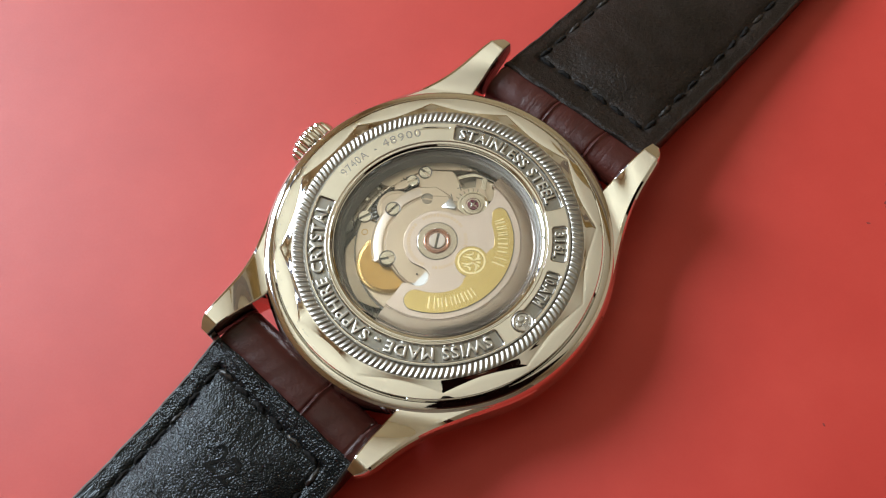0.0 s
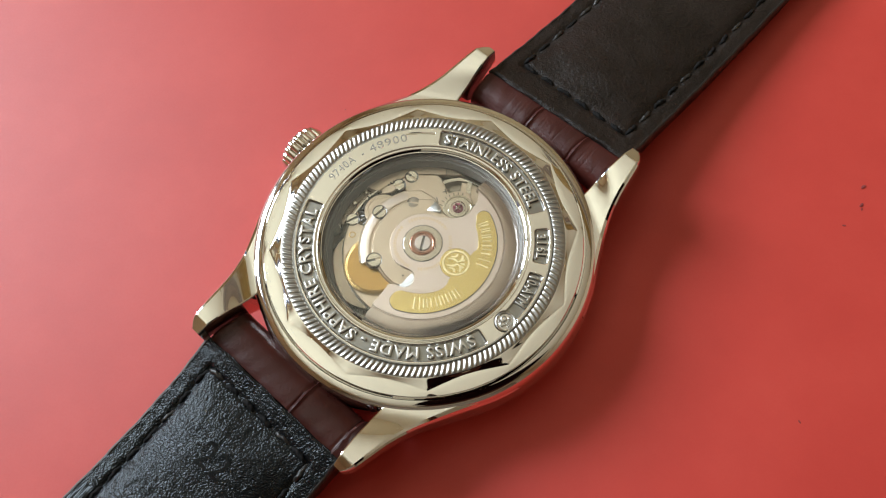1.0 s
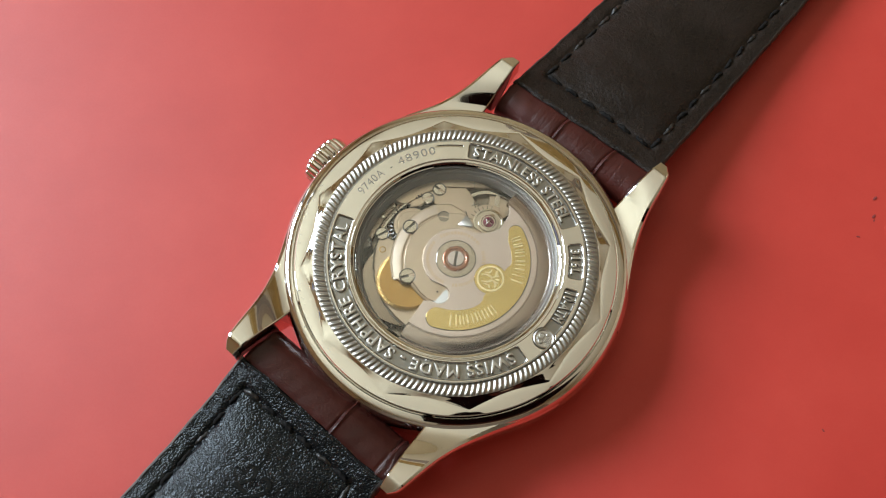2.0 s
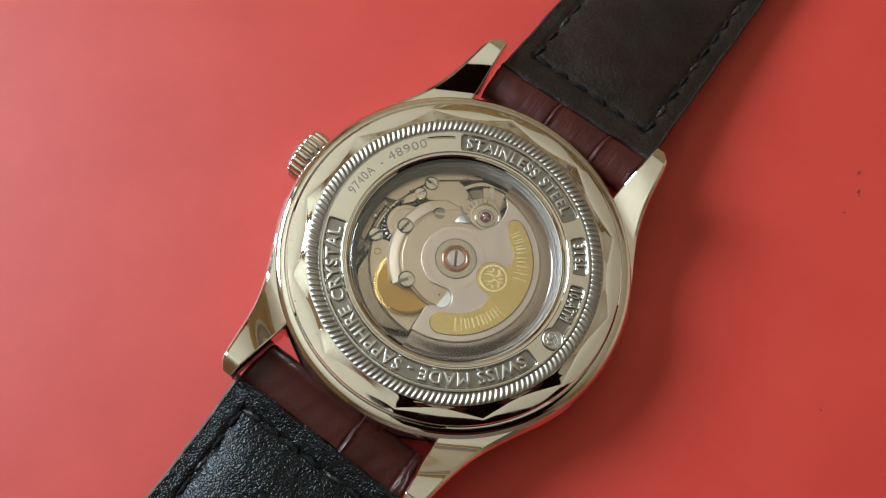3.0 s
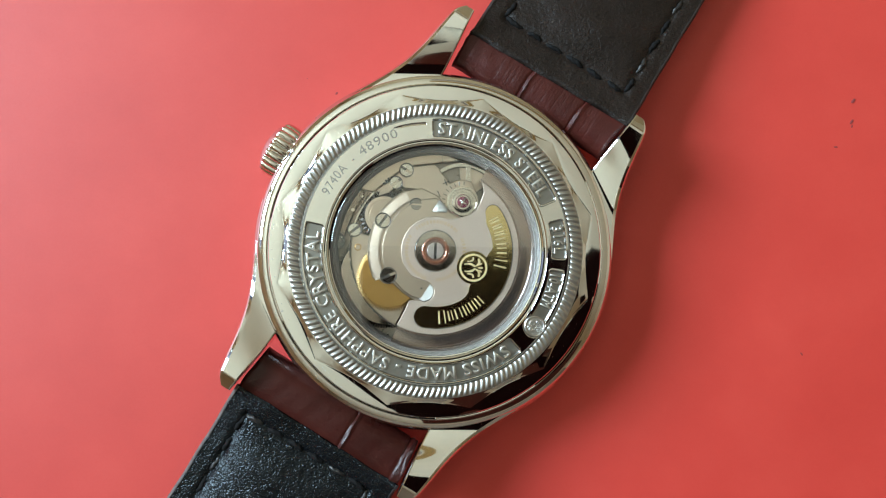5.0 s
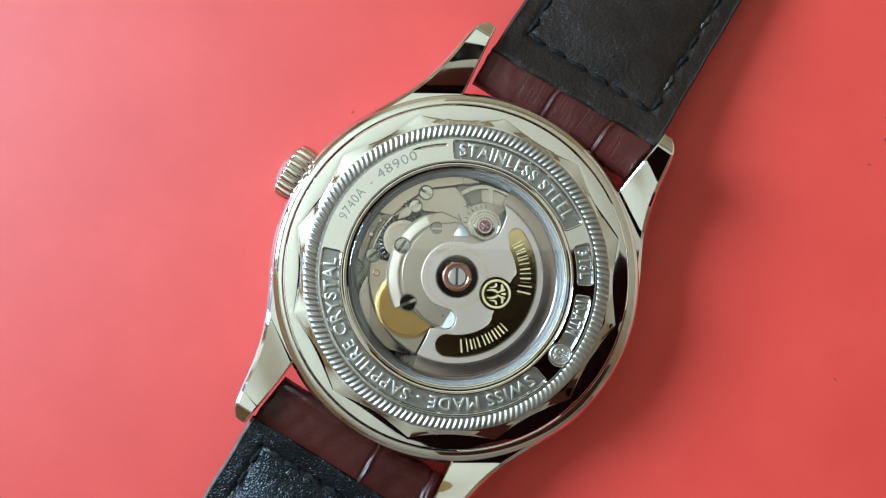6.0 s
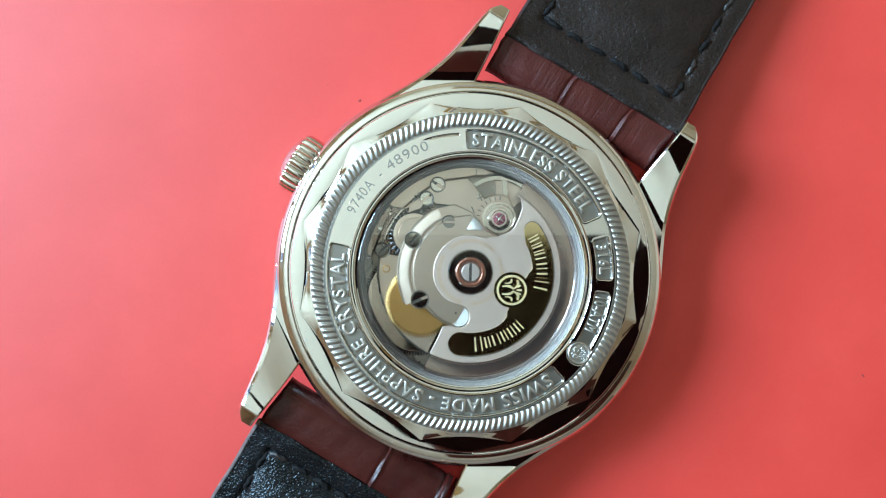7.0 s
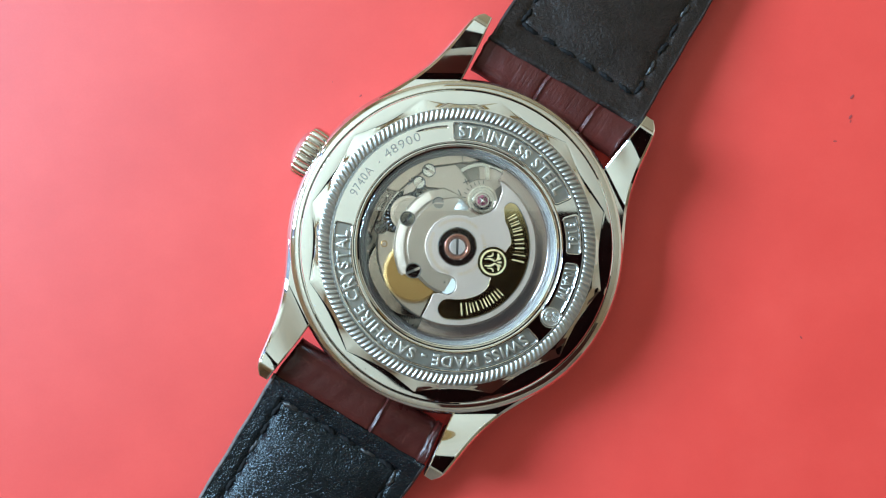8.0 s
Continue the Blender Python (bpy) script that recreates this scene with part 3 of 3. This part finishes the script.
        inner("graduation", prism([(bx + p * math.cos(a) - dx, by + p * math.sin(a) - dy), (bx + q * math.cos(a) - dx, by + q * math.sin(a) - dy),
                                  (bx + q * math.cos(a) + dx, by + q * math.sin(a) + dy), (bx + p * math.cos(a) + dx, by + p * math.sin(a) + dy)], -3.97, -3.93, 0), DARK_STEEL, mv)
    for x, y, bars in ((-3.5, 8.05, ((0.42, 0.06), (0.06, 0.42))), (-3.45, 6.35, ((0.42, 0.06),))):
        for hx, hy in bars:
            t = radians(-33)
            pts = [(x + px * math.cos(t) - py * math.sin(t), y + px * math.sin(t) + py * math.cos(t)) for px, py in ((-hx, -hy), (hx, -hy), (hx, hy), (-hx, hy))]
            inner("mark", prism(pts, -3.97, -3.93, 0), DARK_STEEL, mv)
    for x, y, r, z, ang, mat in ((-5.1, 3.6, 0.70, -2.6, 30, GREY_PLATE), (-7.5, -0.3, 0.86, -2.6, 85, SCREW), (-3.25, -5.7, 0.92, -2.55, 55, SCREW),
                                 (-8.5, 6.7, 0.80, -3.85, 0, SCREW), (-8.75, 4.6, 0.75, -3.5, 70, SCREW), (-11.1, -5.55, 1.0, -3.9, 95, DARK_STEEL), (-9.95, -3.15, 0.80, -3.65, 70, SCREW)):
        inner("screw_seat", lathe([(r + 0.14, z - 0.4), (r + 0.13, z - 0.05), (r + 0.02, z - 0.08), (r + 0.01, z - 0.4)], 32, (x, y)), DARK_STEEL, mv)
        screw(mv, x, y, r, z, ang, mat)
    for x, y, r in ((-8.4, -4.75, 0.45), (-11.5, -1.15, 0.3), (-11.4, 0.9, 0.2)):
        inner("pin", lathe([(r, -4.5), (r, -3.74), (r * 0.75, -3.70), (r * 0.6, -3.85), (0.01, -3.85)], 20, (x, y)), BRASS if r > 0.4 else SCREW, mv)
    return mv


def build_rotor():
    """The winding rotor: a round hub joined to a half disc with a heavy rim and a gold inlay."""
    zt = -2.25
    lo, hi = -85.0, 88.0
    notch = (1.5, -5.0)
    outline = arc(10.35, lo, hi, 60) + [(1.2, 9.4), (1.45, 8.3), (1.6, 7.0), (1.3, 6.2), (0.6, 5.3), (-0.2, 4.6)] + arc(4.25, 98, 262, 60)
    outline += arc(1.28, 118, -62, 16, notch) + [(1.3, -6.35), (0.55, -6.95), (0.75, -8.2)]
    rotor = inner("rotor", prism(outline, zt - 0.32, zt, 0.06), ROTOR_TOP, watch, "rhodium-plated winding rotor with a gold inlay", sharp=25)
    bm = bmesh.new()
    sect = [(10.30, zt - 0.9), (10.30, zt - 0.12), (10.48, zt - 0.14), (10.56, zt - 0.03), (11.6, zt - 0.05), (12.1, zt - 0.22), (12.5, zt - 0.45), (12.62, zt - 0.7), (12.6, zt - 1.5), (10.6, zt - 1.5)]
    rows = [[(*polar(r, lo + 1.0 + (hi - lo + 1.0) * i / 80), z) for r, z in sect] for i in range(81)]
    vs = grid(bm, rows, loop_u=True)
    bm.faces.new(vs[0])
    bm.faces.new(vs[-1])
    inner("weight", bm, RIM, rotor, "thick grey metal rim", sharp=25)
    # gold inlay
    lx, ly = polar(5.15, 8.5)
    crescent = arc(9.55, -68, 66, 60) + arc(0.95, 66, 66 + 165, 14, polar(8.60, 66))[1:]
    crescent += arc(7.15, 62, 36, 12)[1:]
    crescent += [polar(6.98, 33.0), polar(6.72, 31.0)] + arc(2.05, 8.5 + 62, 8.5 + 285, 30, (lx, ly))
    crescent += [polar(6.15, -15.0), polar(6.52, -18.5), polar(6.78, -24.0), polar(6.90, -31.0)] + arc(6.92, -38, -60, 10) + arc(1.34, 112, 290, 14, polar(8.24, -66.5))[1:-1]
    inlay = inner("inlay", prism(crescent, zt - 0.02, zt + 0.05, 0.03), GOLD, rotor, "polished gold inlay plate")
    inner("inlay_edge", prism([(x * 1.008 + (0.06 if k < 61 else -0.05), y * 1.008) for k, (x, y) in enumerate(crescent)], zt - 0.02, zt + 0.014, 0), DARK_STEEL, rotor)
    # plain bars where a name stands
    for a0, a1, widths in ((-56, -13, (1.15, 0.9, 1.1, 0.9, 0.95, 0.95)), (17, 63, (1.15, 0.35, 1.0, 1.05, 0.75, 0.75, 0.8))):
        step = (a1 - a0) / sum(widths)
        a = a0
        for i, wd in enumerate(widths):
            r0, r1 = (7.45, 9.05) if i == 0 else (7.62, 8.85)
            b0, b1 = a + step * 0.14, a + step * (wd - 0.18)
            for c0, c1 in ([(b0, b1)] if wd < 0.5 else [(b0, b0 + 1.35), (b1 - 0.95, b1)]):
                inner("bar", ring_bar(c0, c1, r0, r1, zt + 0.045, zt + 0.08, n=2), GOLD_MATT, inlay)
            a += step * wd
    disc = inner("emblem", lathe([(1.72, zt + 0.05), (1.72, zt + 0.10), (1.5, zt + 0.10), (1.46, zt + 0.06), (0.01, zt + 0.06)], 48, (lx, ly)), GOLD, inlay, "round gold emblem")
    t = radians(-58)
    for p0, p1, p2, thick in (((-1.12, 0.62), (-0.45, 0.98), (-0.12, 0.12), 0.15), ((1.12, 0.62), (0.45, 0.98), (0.12, 0.12), 0.15), ((-0.12, 0.2), (-0.62, -0.25), (-0.42, -1.12), 0.14),
                              ((0.12, 0.2), (0.62, -0.25), (0.42, -1.12), 0.14), ((-1.26, -0.05), (-0.72, 0.12), (-0.78, -0.78), 0.12), ((1.26, -0.05), (0.72, 0.12), (0.78, -0.78), 0.12),
                              ((0.0, 1.15), (0.04, 0.9), (0.0, 0.55), 0.13), ((-0.55, 1.05), (-0.4, 0.85), (-0.3, 0.62), 0.10), ((0.55, 1.05), (0.4, 0.85), (0.3, 0.62), 0.10)):
        left, right = [], []
        for i in range(9):
            u = i / 8
            x, y = ((1 - u) ** 2 * p0[k] + 2 * u * (1 - u) * p1[k] + u * u * p2[k] for k in (0, 1))
            dx, dy = (2 * (1 - u) * (p1[k] - p0[k]) + 2 * u * (p2[k] - p1[k]) for k in (0, 1))
            w = thick * (0.55 + 0.45 * math.sin(math.pi * min(u + 0.15, 1.0))) / math.hypot(dx, dy)
            left.append((x - dy * w, y + dx * w))
            right.append((x + dy * w, y - dx * w))
        pts = left + right[::-1]
        inner("stroke", prism([(lx + x * math.cos(t) - y * math.sin(t), ly + x * math.sin(t) + y * math.cos(t)) for x, y in pts], zt + 0.055, zt + 0.10, 0), GOLD_MATT, disc)
    inner("emblem_ring", lathe([(1.74, zt + 0.05), (1.74, zt + 0.12), (1.5, zt + 0.12), (1.5, zt + 0.05)], 48, (lx, ly)), GOLD_MATT, disc)
    # bearing
    inner("bearing_gap", lathe([(2.62, zt - 0.05), (2.60, zt + 0.008), (2.46, zt + 0.008)], 64), DARK_STEEL, rotor)
    bearing = inner("bearing", lathe([(2.50, zt - 0.05), (2.50, zt + 0.02), (2.45, zt + 0.04), (1.76, zt + 0.04), (1.74, zt - 0.05)], 72), BEARING, rotor, "polished ball bearing race", sharp=10)
    inner("bearing_well", lathe([(1.77, zt + 0.01), (0.01, zt + 0.01)], 48), ROSE, bearing)
    inner("copper_ring", lathe([(1.66, zt + 0.0), (1.66, zt + 0.06), (1.60, zt + 0.10), (1.38, zt + 0.10), (1.30, zt + 0.05), (1.28, zt + 0.0)], 56), COPPER, bearing, "copper-coloured ring")
    for k in range(6):
        x, y = polar(1.70, 20 + 60 * k)
        bm = bmesh.new()
        bmesh.ops.create_uvsphere(bm, u_segments=12, v_segments=8, radius=0.11, matrix=Matrix.Translation((x, y, zt + 0.02)))
        inner("ball", bm, SCREW, bearing)
    screw(rotor, 0.0, 0.0, 1.03, zt + 0.22, 120, HUB_SCREW)
    rnd = random.Random(4)
    a = 0.0
    while a < 352:
        w = rnd.uniform(4.0, 7.5)
        if not (165 < a < 178 or 285 < a < 300 or 60 < a < 70):
            inner("bar", ring_bar(a, a + w * 0.6, 3.38, 3.82, zt - 0.01, zt + 0.010, n=2), PRINT, rotor)
        a += w
    # round lit bridge end in the hub's notch, and a wedge added for glint
    for name, pts, x0, z0, rise in (("arm_tip", arc(1.2, -75, 115, 20, notch) + [(0.1, -4.2), (-0.75, -5.15), (0.2, -6.05)], 1.45, zt - 0.42, 0.16),
                                    ("facet", [(-4.2, 5.25), (-3.35, 3.7), (-1.35, 4.8), (-1.5, 5.2), (-2.7, 5.65)], -2.6, zt - 0.30, 0.24)):
        bm = prism(pts, zt - 0.8, zt - 0.4, 0.05)
        for vert in bm.verts:
            if vert.co.z > zt - 0.6:
                vert.co.z = min(vert.co.z - zt + 0.4 + z0 + rise * (vert.co.x - x0), zt - 0.06)
        inner(name, bm, GLINT, rotor, "bright polished facet of the bridge", sharp=15)
    inner("tip_hole", lathe([(0.13, zt - 0.3), (0.12, zt - 0.26), (0.01, zt - 0.26)], 16, (1.05, -4.85)), DARK_STEEL, rotor)
    return rotor


def build_crown():
    bm = bmesh.new()
    teeth, n = 19, 19 * 8
    rows = []
    for x, r, ridge in ((21.0, 1.8, 0), (21.75, 1.8, 0), (21.8, 3.0, 0), (21.9, 3.25, 0.3), (22.1, 3.42, 0.9), (22.4, 3.5, 1), (23.3, 3.55, 1), (24.0, 3.5, 1), (24.2, 3.42, 0.9),
                        (24.38, 3.2, 0.45), (24.48, 2.95, 0), (24.8, 2.5, 0), (25.1, 1.7, 0), (25.25, 0.9, 0), (25.3, 0.01, 0)):
        row = []
        for i in range(n):
            a = 2 * math.pi * i / n
            w = abs(math.cos(teeth * a / 2))
            rr = r - ridge * 0.42 * (1 - w ** 0.55)
            row.append((-x, 0.35 + rr * math.cos(a), -4.4 + rr * math.sin(a)))
        rows.append(row)
    grid(bm, rows, loop_u=True)
    part("crown", bm, STEEL, watch, "fluted steel winding crown", sharp=45)


def build_strap(sy, name, material_top, drop, creases, seed, front_y, seam_y, wide, lean, rise, swell, shift, skew):
    """One half of the strap: a folded burgundy loop round the bar, black lining stitched on from there."""
    rnd = random.Random(seed)
    strap = tagged(new(name), "")
    strap.parent = watch
    end = 92.0

    def base(y):
        """Height of the lining's edge over the run of the strap."""
        return -0.95 - 4.9 * (1 - math.exp(-drop * (y - 26.5) / 4.9))

    def aside(y):
        """The strap hangs slightly to one side beyond the lugs."""
        return lean * max(0.0, y - 27) + 0.12 * (shift > 0) + (shift - 0.12) * smooth01((y - 24.5) / 2.5) * (shift > 0)

    def half(y):
        return 11.02 + (wide - 0.27) * smooth01((y - 23.4) / 1.8) - 0.002 * (y - 27) + 0.04 * math.sin(y * 0.9)

    # burgundy outer leather: loop, underside and edge
    ring = [(29.5, base(29.5) - 0.95), (27.5, base(27.5) - 0.60), (26.6, base(26.6) - 0.38), (25.6, -1.26), (24.6, -1.24), (23.6, -1.30), (22.6, -1.55), (21.8, -2.1), (21.35, -2.9), (21.2, -3.8), (21.45, -4.7), (22.1, -5.4), (23.2, -5.8), (26, -5.9), (29.5, base(29.5) - 4.6)]
    y = 34.0
    while y < end:
        ring.append((y, max(base(y) - 4.3, -8.97)))
        y += 5.0
    ring.append((end, -8.95))
    ring.append((end, base(end) - 0.9))
    y = end - 4
    while y > 31:
        ring.append((y, base(y) - 0.9))
        y -= 5.0
    nx = 110
    rows = []
    for y, z in ring:
        row = []
        for i in range(nx + 1):
            s = -1 + 2 * i / nx
            h = half(y)
            x = s * h * (1.0 if y < 27 else 0.975)
            dz = -0.4 * max(0.0, (abs(s) - 0.96) / 0.04) ** 2 * (1 if z > -4 else -0.6)
            push = 0.0
            if y < 28.5 and z > -4.9:
                for cx, side in creases:
                    d = x - cx
                    push -= 0.16 * math.exp(-(d / 0.14) ** 2)
                    push += 0.20 * math.exp(-((d - side * 0.30) / 0.20) ** 2)
                push += 0.03 * math.sin(x * 2.1 + y) * math.sin(x * 0.7)
            ny_, nz_ = (0.0, 1.0)
            if y < 23.2:
                ny_, nz_ = (y - 24.0) / 2.8, (z + 3.8) / 2.4
            row.append((x + aside(y), sy * (y + ny_ * push), z + dz + nz_ * push))
        rows.append(row)
    bm = bmesh.new()
    vs = grid(bm, rows, loop_v=True)
    for side in (0, -1):
        bm.faces.new([r[side] for r in vs])
    part("outer_leather", bm, BURGUNDY if sy > 0 else BURGUNDY_SMOOTH, strap, "burgundy crocodile-grain outer leather")

    # black lining, padded between the seams
    def pad(x, y):
        fall = (1 - (abs(x) / 8.9) ** swell if abs(x) < 8.9 else 0.0) * smooth01((y - seam_y + 0.8) / 6.5)
        z = rise * max(fall, 0.0)
        z -= 0.24 * math.exp(-((abs(x) - 8.9) / 0.42) ** 2) * (1 if y > seam_y - 0.3 else 0)
        z -= 0.24 * math.exp(-((y - seam_y) / 0.42) ** 2) * (1 if abs(x) < 9.1 else 0)
        if y > seam_y:
            z += 0.06 * math.cos(2 * math.pi * (y - seam_y - 1.3) / 3.1) * math.exp(-((abs(x) - 8.9) / 0.8) ** 2)
        if abs(x) < 8.9:
            z += 0.035 * math.cos(2 * math.pi * (x + 7.5) / 2.95) * math.exp(-((y - seam_y) / 0.8) ** 2)
        z -= 0.12 * smooth01((abs(x) - 9.6) / 1.6)
        z += 0.10 * noise.noise(Vector((x * 0.35, y * 0.35, seed))) + 0.05 * noise.noise(Vector((x * 1.2, y * 1.2, seed)))
        return z

    def wrinkle(x, y):
        """Grain of the lining: long rounded ridges with narrow creases between them."""
        if sy > 0:
            return 0.0
        c, d = math.cos(0.62), math.sin(0.62)
        u, v = c * x - d * y, d * x + c * y
        wx, wy = noise.noise(Vector((u * 0.9, v * 0.9, 3.7))), noise.noise(Vector((u * 0.9, v * 0.9, 9.1)))
        a = abs(noise.noise(Vector((u * 3.0 + wx * 0.8, v * 5.6 + wy * 0.9, 1.3))))
        b = abs(noise.noise(Vector((u * 3.8 + wy * 0.7, v * 6.0 + wx * 0.7, 5.9))))
        return 0.10 * min(1.0, 3.0 * a) ** 0.8 * (0.6 + 0.4 * min(1.0, 3.0 * b)) - 0.035

    step, count, across = (0.3, 90, 64) if sy > 0 else (0.052, 435, 430)
    ys = [front_y + 0.05 + step * k for k in range(count)]
    while ys[-1] < end + 0.4:
        ys.append(ys[-1] + 0.9)
    rows = []
    for j, y in enumerate(ys):
        h = half(y) + 0.12
        front = smooth01((y - front_y) / 0.5)
        sect = [(-h + 0.1, -1.15), (-h - 0.02, -0.7), (-h, -0.35), (-h + 0.18, -0.10)]
        xs = [-h + 0.35 + (2 * h - 0.7) * i / across for i in range(across + 1)]
        sect += [(x, pad(x, y) + wrinkle(x, y)) for x in xs]
        sect += [(h - 0.18, -0.10), (h, -0.35), (h + 0.02, -0.7), (h - 0.1, -1.15)]
        rows.append([(x + aside(y), sy * (y + skew * x * smooth01((front_y + 5.0 - y) / 5.0) + 0.10 * math.sin(x * 1.1) * (1 if j == 0 else 0)), base(y) + z - (0.32 * (1 - front) if z > -0.3 else 0)) for x, z in sect])
    bm = bmesh.new()
    vs = grid(bm, rows)
    bm.faces.new(vs[0])
    bm.faces.new(vs[-1])
    part("lining", bm, material_top, strap, "black leather lining with a fine grain", sharp=60)

    # worn paint along the cut edges
    for side in (-1, 1):
        bm = bmesh.new()
        rows = []
        for y in ys[1:]:
            x = side * (half(y) + 0.02)
            z = base(y) + 0.05 * math.sin(y * 2.3)
            rows.append([(x + aside(y) + side * dx, sy * (y + skew * x * smooth01((front_y + 5.0 - y) / 5.0)), z + dz) for dx, dz in ((0.0, -1.25), (0.16, -1.15), (0.24, -0.8), (0.23, -0.45), (0.14, -0.2), (-0.02, -0.06), (-0.14, -0.05), (-0.2, -0.12))])
        grid(bm, rows)
        part("edge_paint", bm, EDGE_PAINT if side < 0 and sy < 0 else EDGE_DARK, strap, "worn painted edge")

    # seam: short slanted stitches
    spots = [(sx * 8.9, seam_y + 1.3 + 3.1 * k, 90) for sx in (-1, 1) for k in range(19)] + [(-7.5 + 2.95 * k, seam_y, 0) for k in range(6)]
    for x, y, turn in spots:
        m = Matrix.Translation((x + aside(y), sy * (y + skew * x * smooth01((front_y + 5.0 - y) / 5.0)), base(y) + pad(x, y) - 0.05)) @ Matrix.Rotation(radians(turn + rnd.uniform(-9, 9)), 4, "Z") @ Matrix.Rotation(radians(rnd.uniform(-5, 5)), 4, "Y")
        long, fat, wind = rnd.uniform(1.15, 1.4), rnd.uniform(0.26, 0.33), rnd.uniform(0, 6)
        rows = []
        for j in range(15):
            u = -1 + 2 * j / 14
            r = fat * max(1 - abs(u) ** 4, 0.06) ** 0.5
            rows.append([m @ Vector((u * long, r * (1 + 0.16 * math.cos(2 * (p - 4.2 * u) + wind)) * math.cos(p) + 0.06 * math.sin(3 * u + wind),
                                     0.16 - 0.34 * u * u + r * (1 + 0.16 * math.cos(2 * (p - 4.2 * u) + wind)) * math.sin(p))) for p in (2 * math.pi * k / 10 for k in range(10))])
        bm = bmesh.new()
        grid(bm, rows, loop_u=True)
        part("stitch", bm, THREAD if rnd.random() < 0.65 else WAX, strap)
    return strap, base, pad


def build_strap_mark(strap, base, pad):
    """The pressed size mark 22 on the lining."""
    cu = bpy.data.curves.new("words", "FONT")
    cu.body, cu.size, cu.extrude, cu.resolution_u, cu.align_x = "22", 4.6, 0.1, 3, "CENTER"
    cu.bevel_depth = 0.06
    ob = new("words", cu)
    me = bpy.data.meshes.new_from_object(ob.evaluated_get(bpy.context.evaluated_depsgraph_get()))
    bpy.data.objects.remove(ob)
    bm = bmesh.new()
    bm.from_mesh(me)
    bpy.data.meshes.remove(me)
    for vert in bm.verts:
        x, y = vert.co.x + 0.2, -38.4 + vert.co.y
        vert.co = Vector((x, y, base(-y) + pad(x, -y) - 0.05 + vert.co.z * 0.8))
    part("size_mark", bm, LINING, strap, "pressed number on the lining")


build_case_ob = build_case()
for sx in (-1, 1):
    for sy in (-1, 1):
        build_lug(build_case_ob, sx, sy)
build_back()
build_glass()
build_movement()
build_rotor()
build_crown()
upper, _, _ = build_strap(1, "strap", LINING_SMOOTH, 0.22, ((-2.0, 1), (5.5, 1)), 3, 25.7, 29.6, 0.55, 0.0, 1.15, 2.4, 0.6, 0.04)
tagged(upper, "burgundy leather strap half with worn dark lining")
lower, base_l, pad_l = build_strap(-1, "strap", LINING, 0.48, ((2.75, 1), (10.1, 1)), 7, 26.7, 29.4, 0.75, 0.0, 1.6, 2.9, 0.0, 0.0)
tagged(lower, "burgundy leather strap half with grained black lining")
build_strap_mark(lower, base_l, pad_l)


def build_crumbs():
    rnd = random.Random(11)
    bm = bmesh.new()
    t = radians(-1.9)
    for x, y, r in ((-22.5, 10.2, 0.25), (-26.8, 9.6, 0.10), (48.3, 16.7, 0.28), (35.3, 49.2, 0.45), (36.7, 46.7, 0.42), (37.1, 46.2, 0.25), (36.8, 42.6, 0.3)):
        px, py = x * math.cos(t) - y * math.sin(t), x * math.sin(t) + y * math.cos(t)
        m = Matrix.Translation((px, py, r * 0.16)) @ Matrix.Rotation(rnd.uniform(0, 3), 4, "Z") @ Matrix.Diagonal((r, r * 0.45, r * 0.2, 1))
        bmesh.ops.create_icosphere(bm, subdivisions=1, radius=1.0, matrix=m)
    ob = part("dust_specks", bm, CRUMB, None, lift=0)
    tagged(ob, "few dark dust specks on the red table", "dust", kind="stuff")


def build_dust():
    """Fine pale dust on the polished flats of the case."""
    rnd = random.Random(23)
    bm = bmesh.new()
    for _ in range(90):
        r, z = (rnd.uniform(20.8, 21.3), -0.73) if rnd.random() < 0.5 else (rnd.uniform(19.8, 20.3), -0.35)
        size = rnd.uniform(0.025, 0.06)
        x, y = polar(r, rnd.uniform(-185, -75))
        m = Matrix.Translation((x, y, z + size * 0.4)) @ Matrix.Rotation(rnd.uniform(0, 3), 4, "Z") @ Matrix.Diagonal((size * rnd.uniform(1, 2), size, size * 0.6, 1))
        bmesh.ops.create_icosphere(bm, subdivisions=1, radius=1.0, matrix=m)
    tagged(part("dust", bm, PALE_DUST, None), "fine pale dust on the polished steel case", "dust", kind="stuff")


build_crumbs()
build_dust()
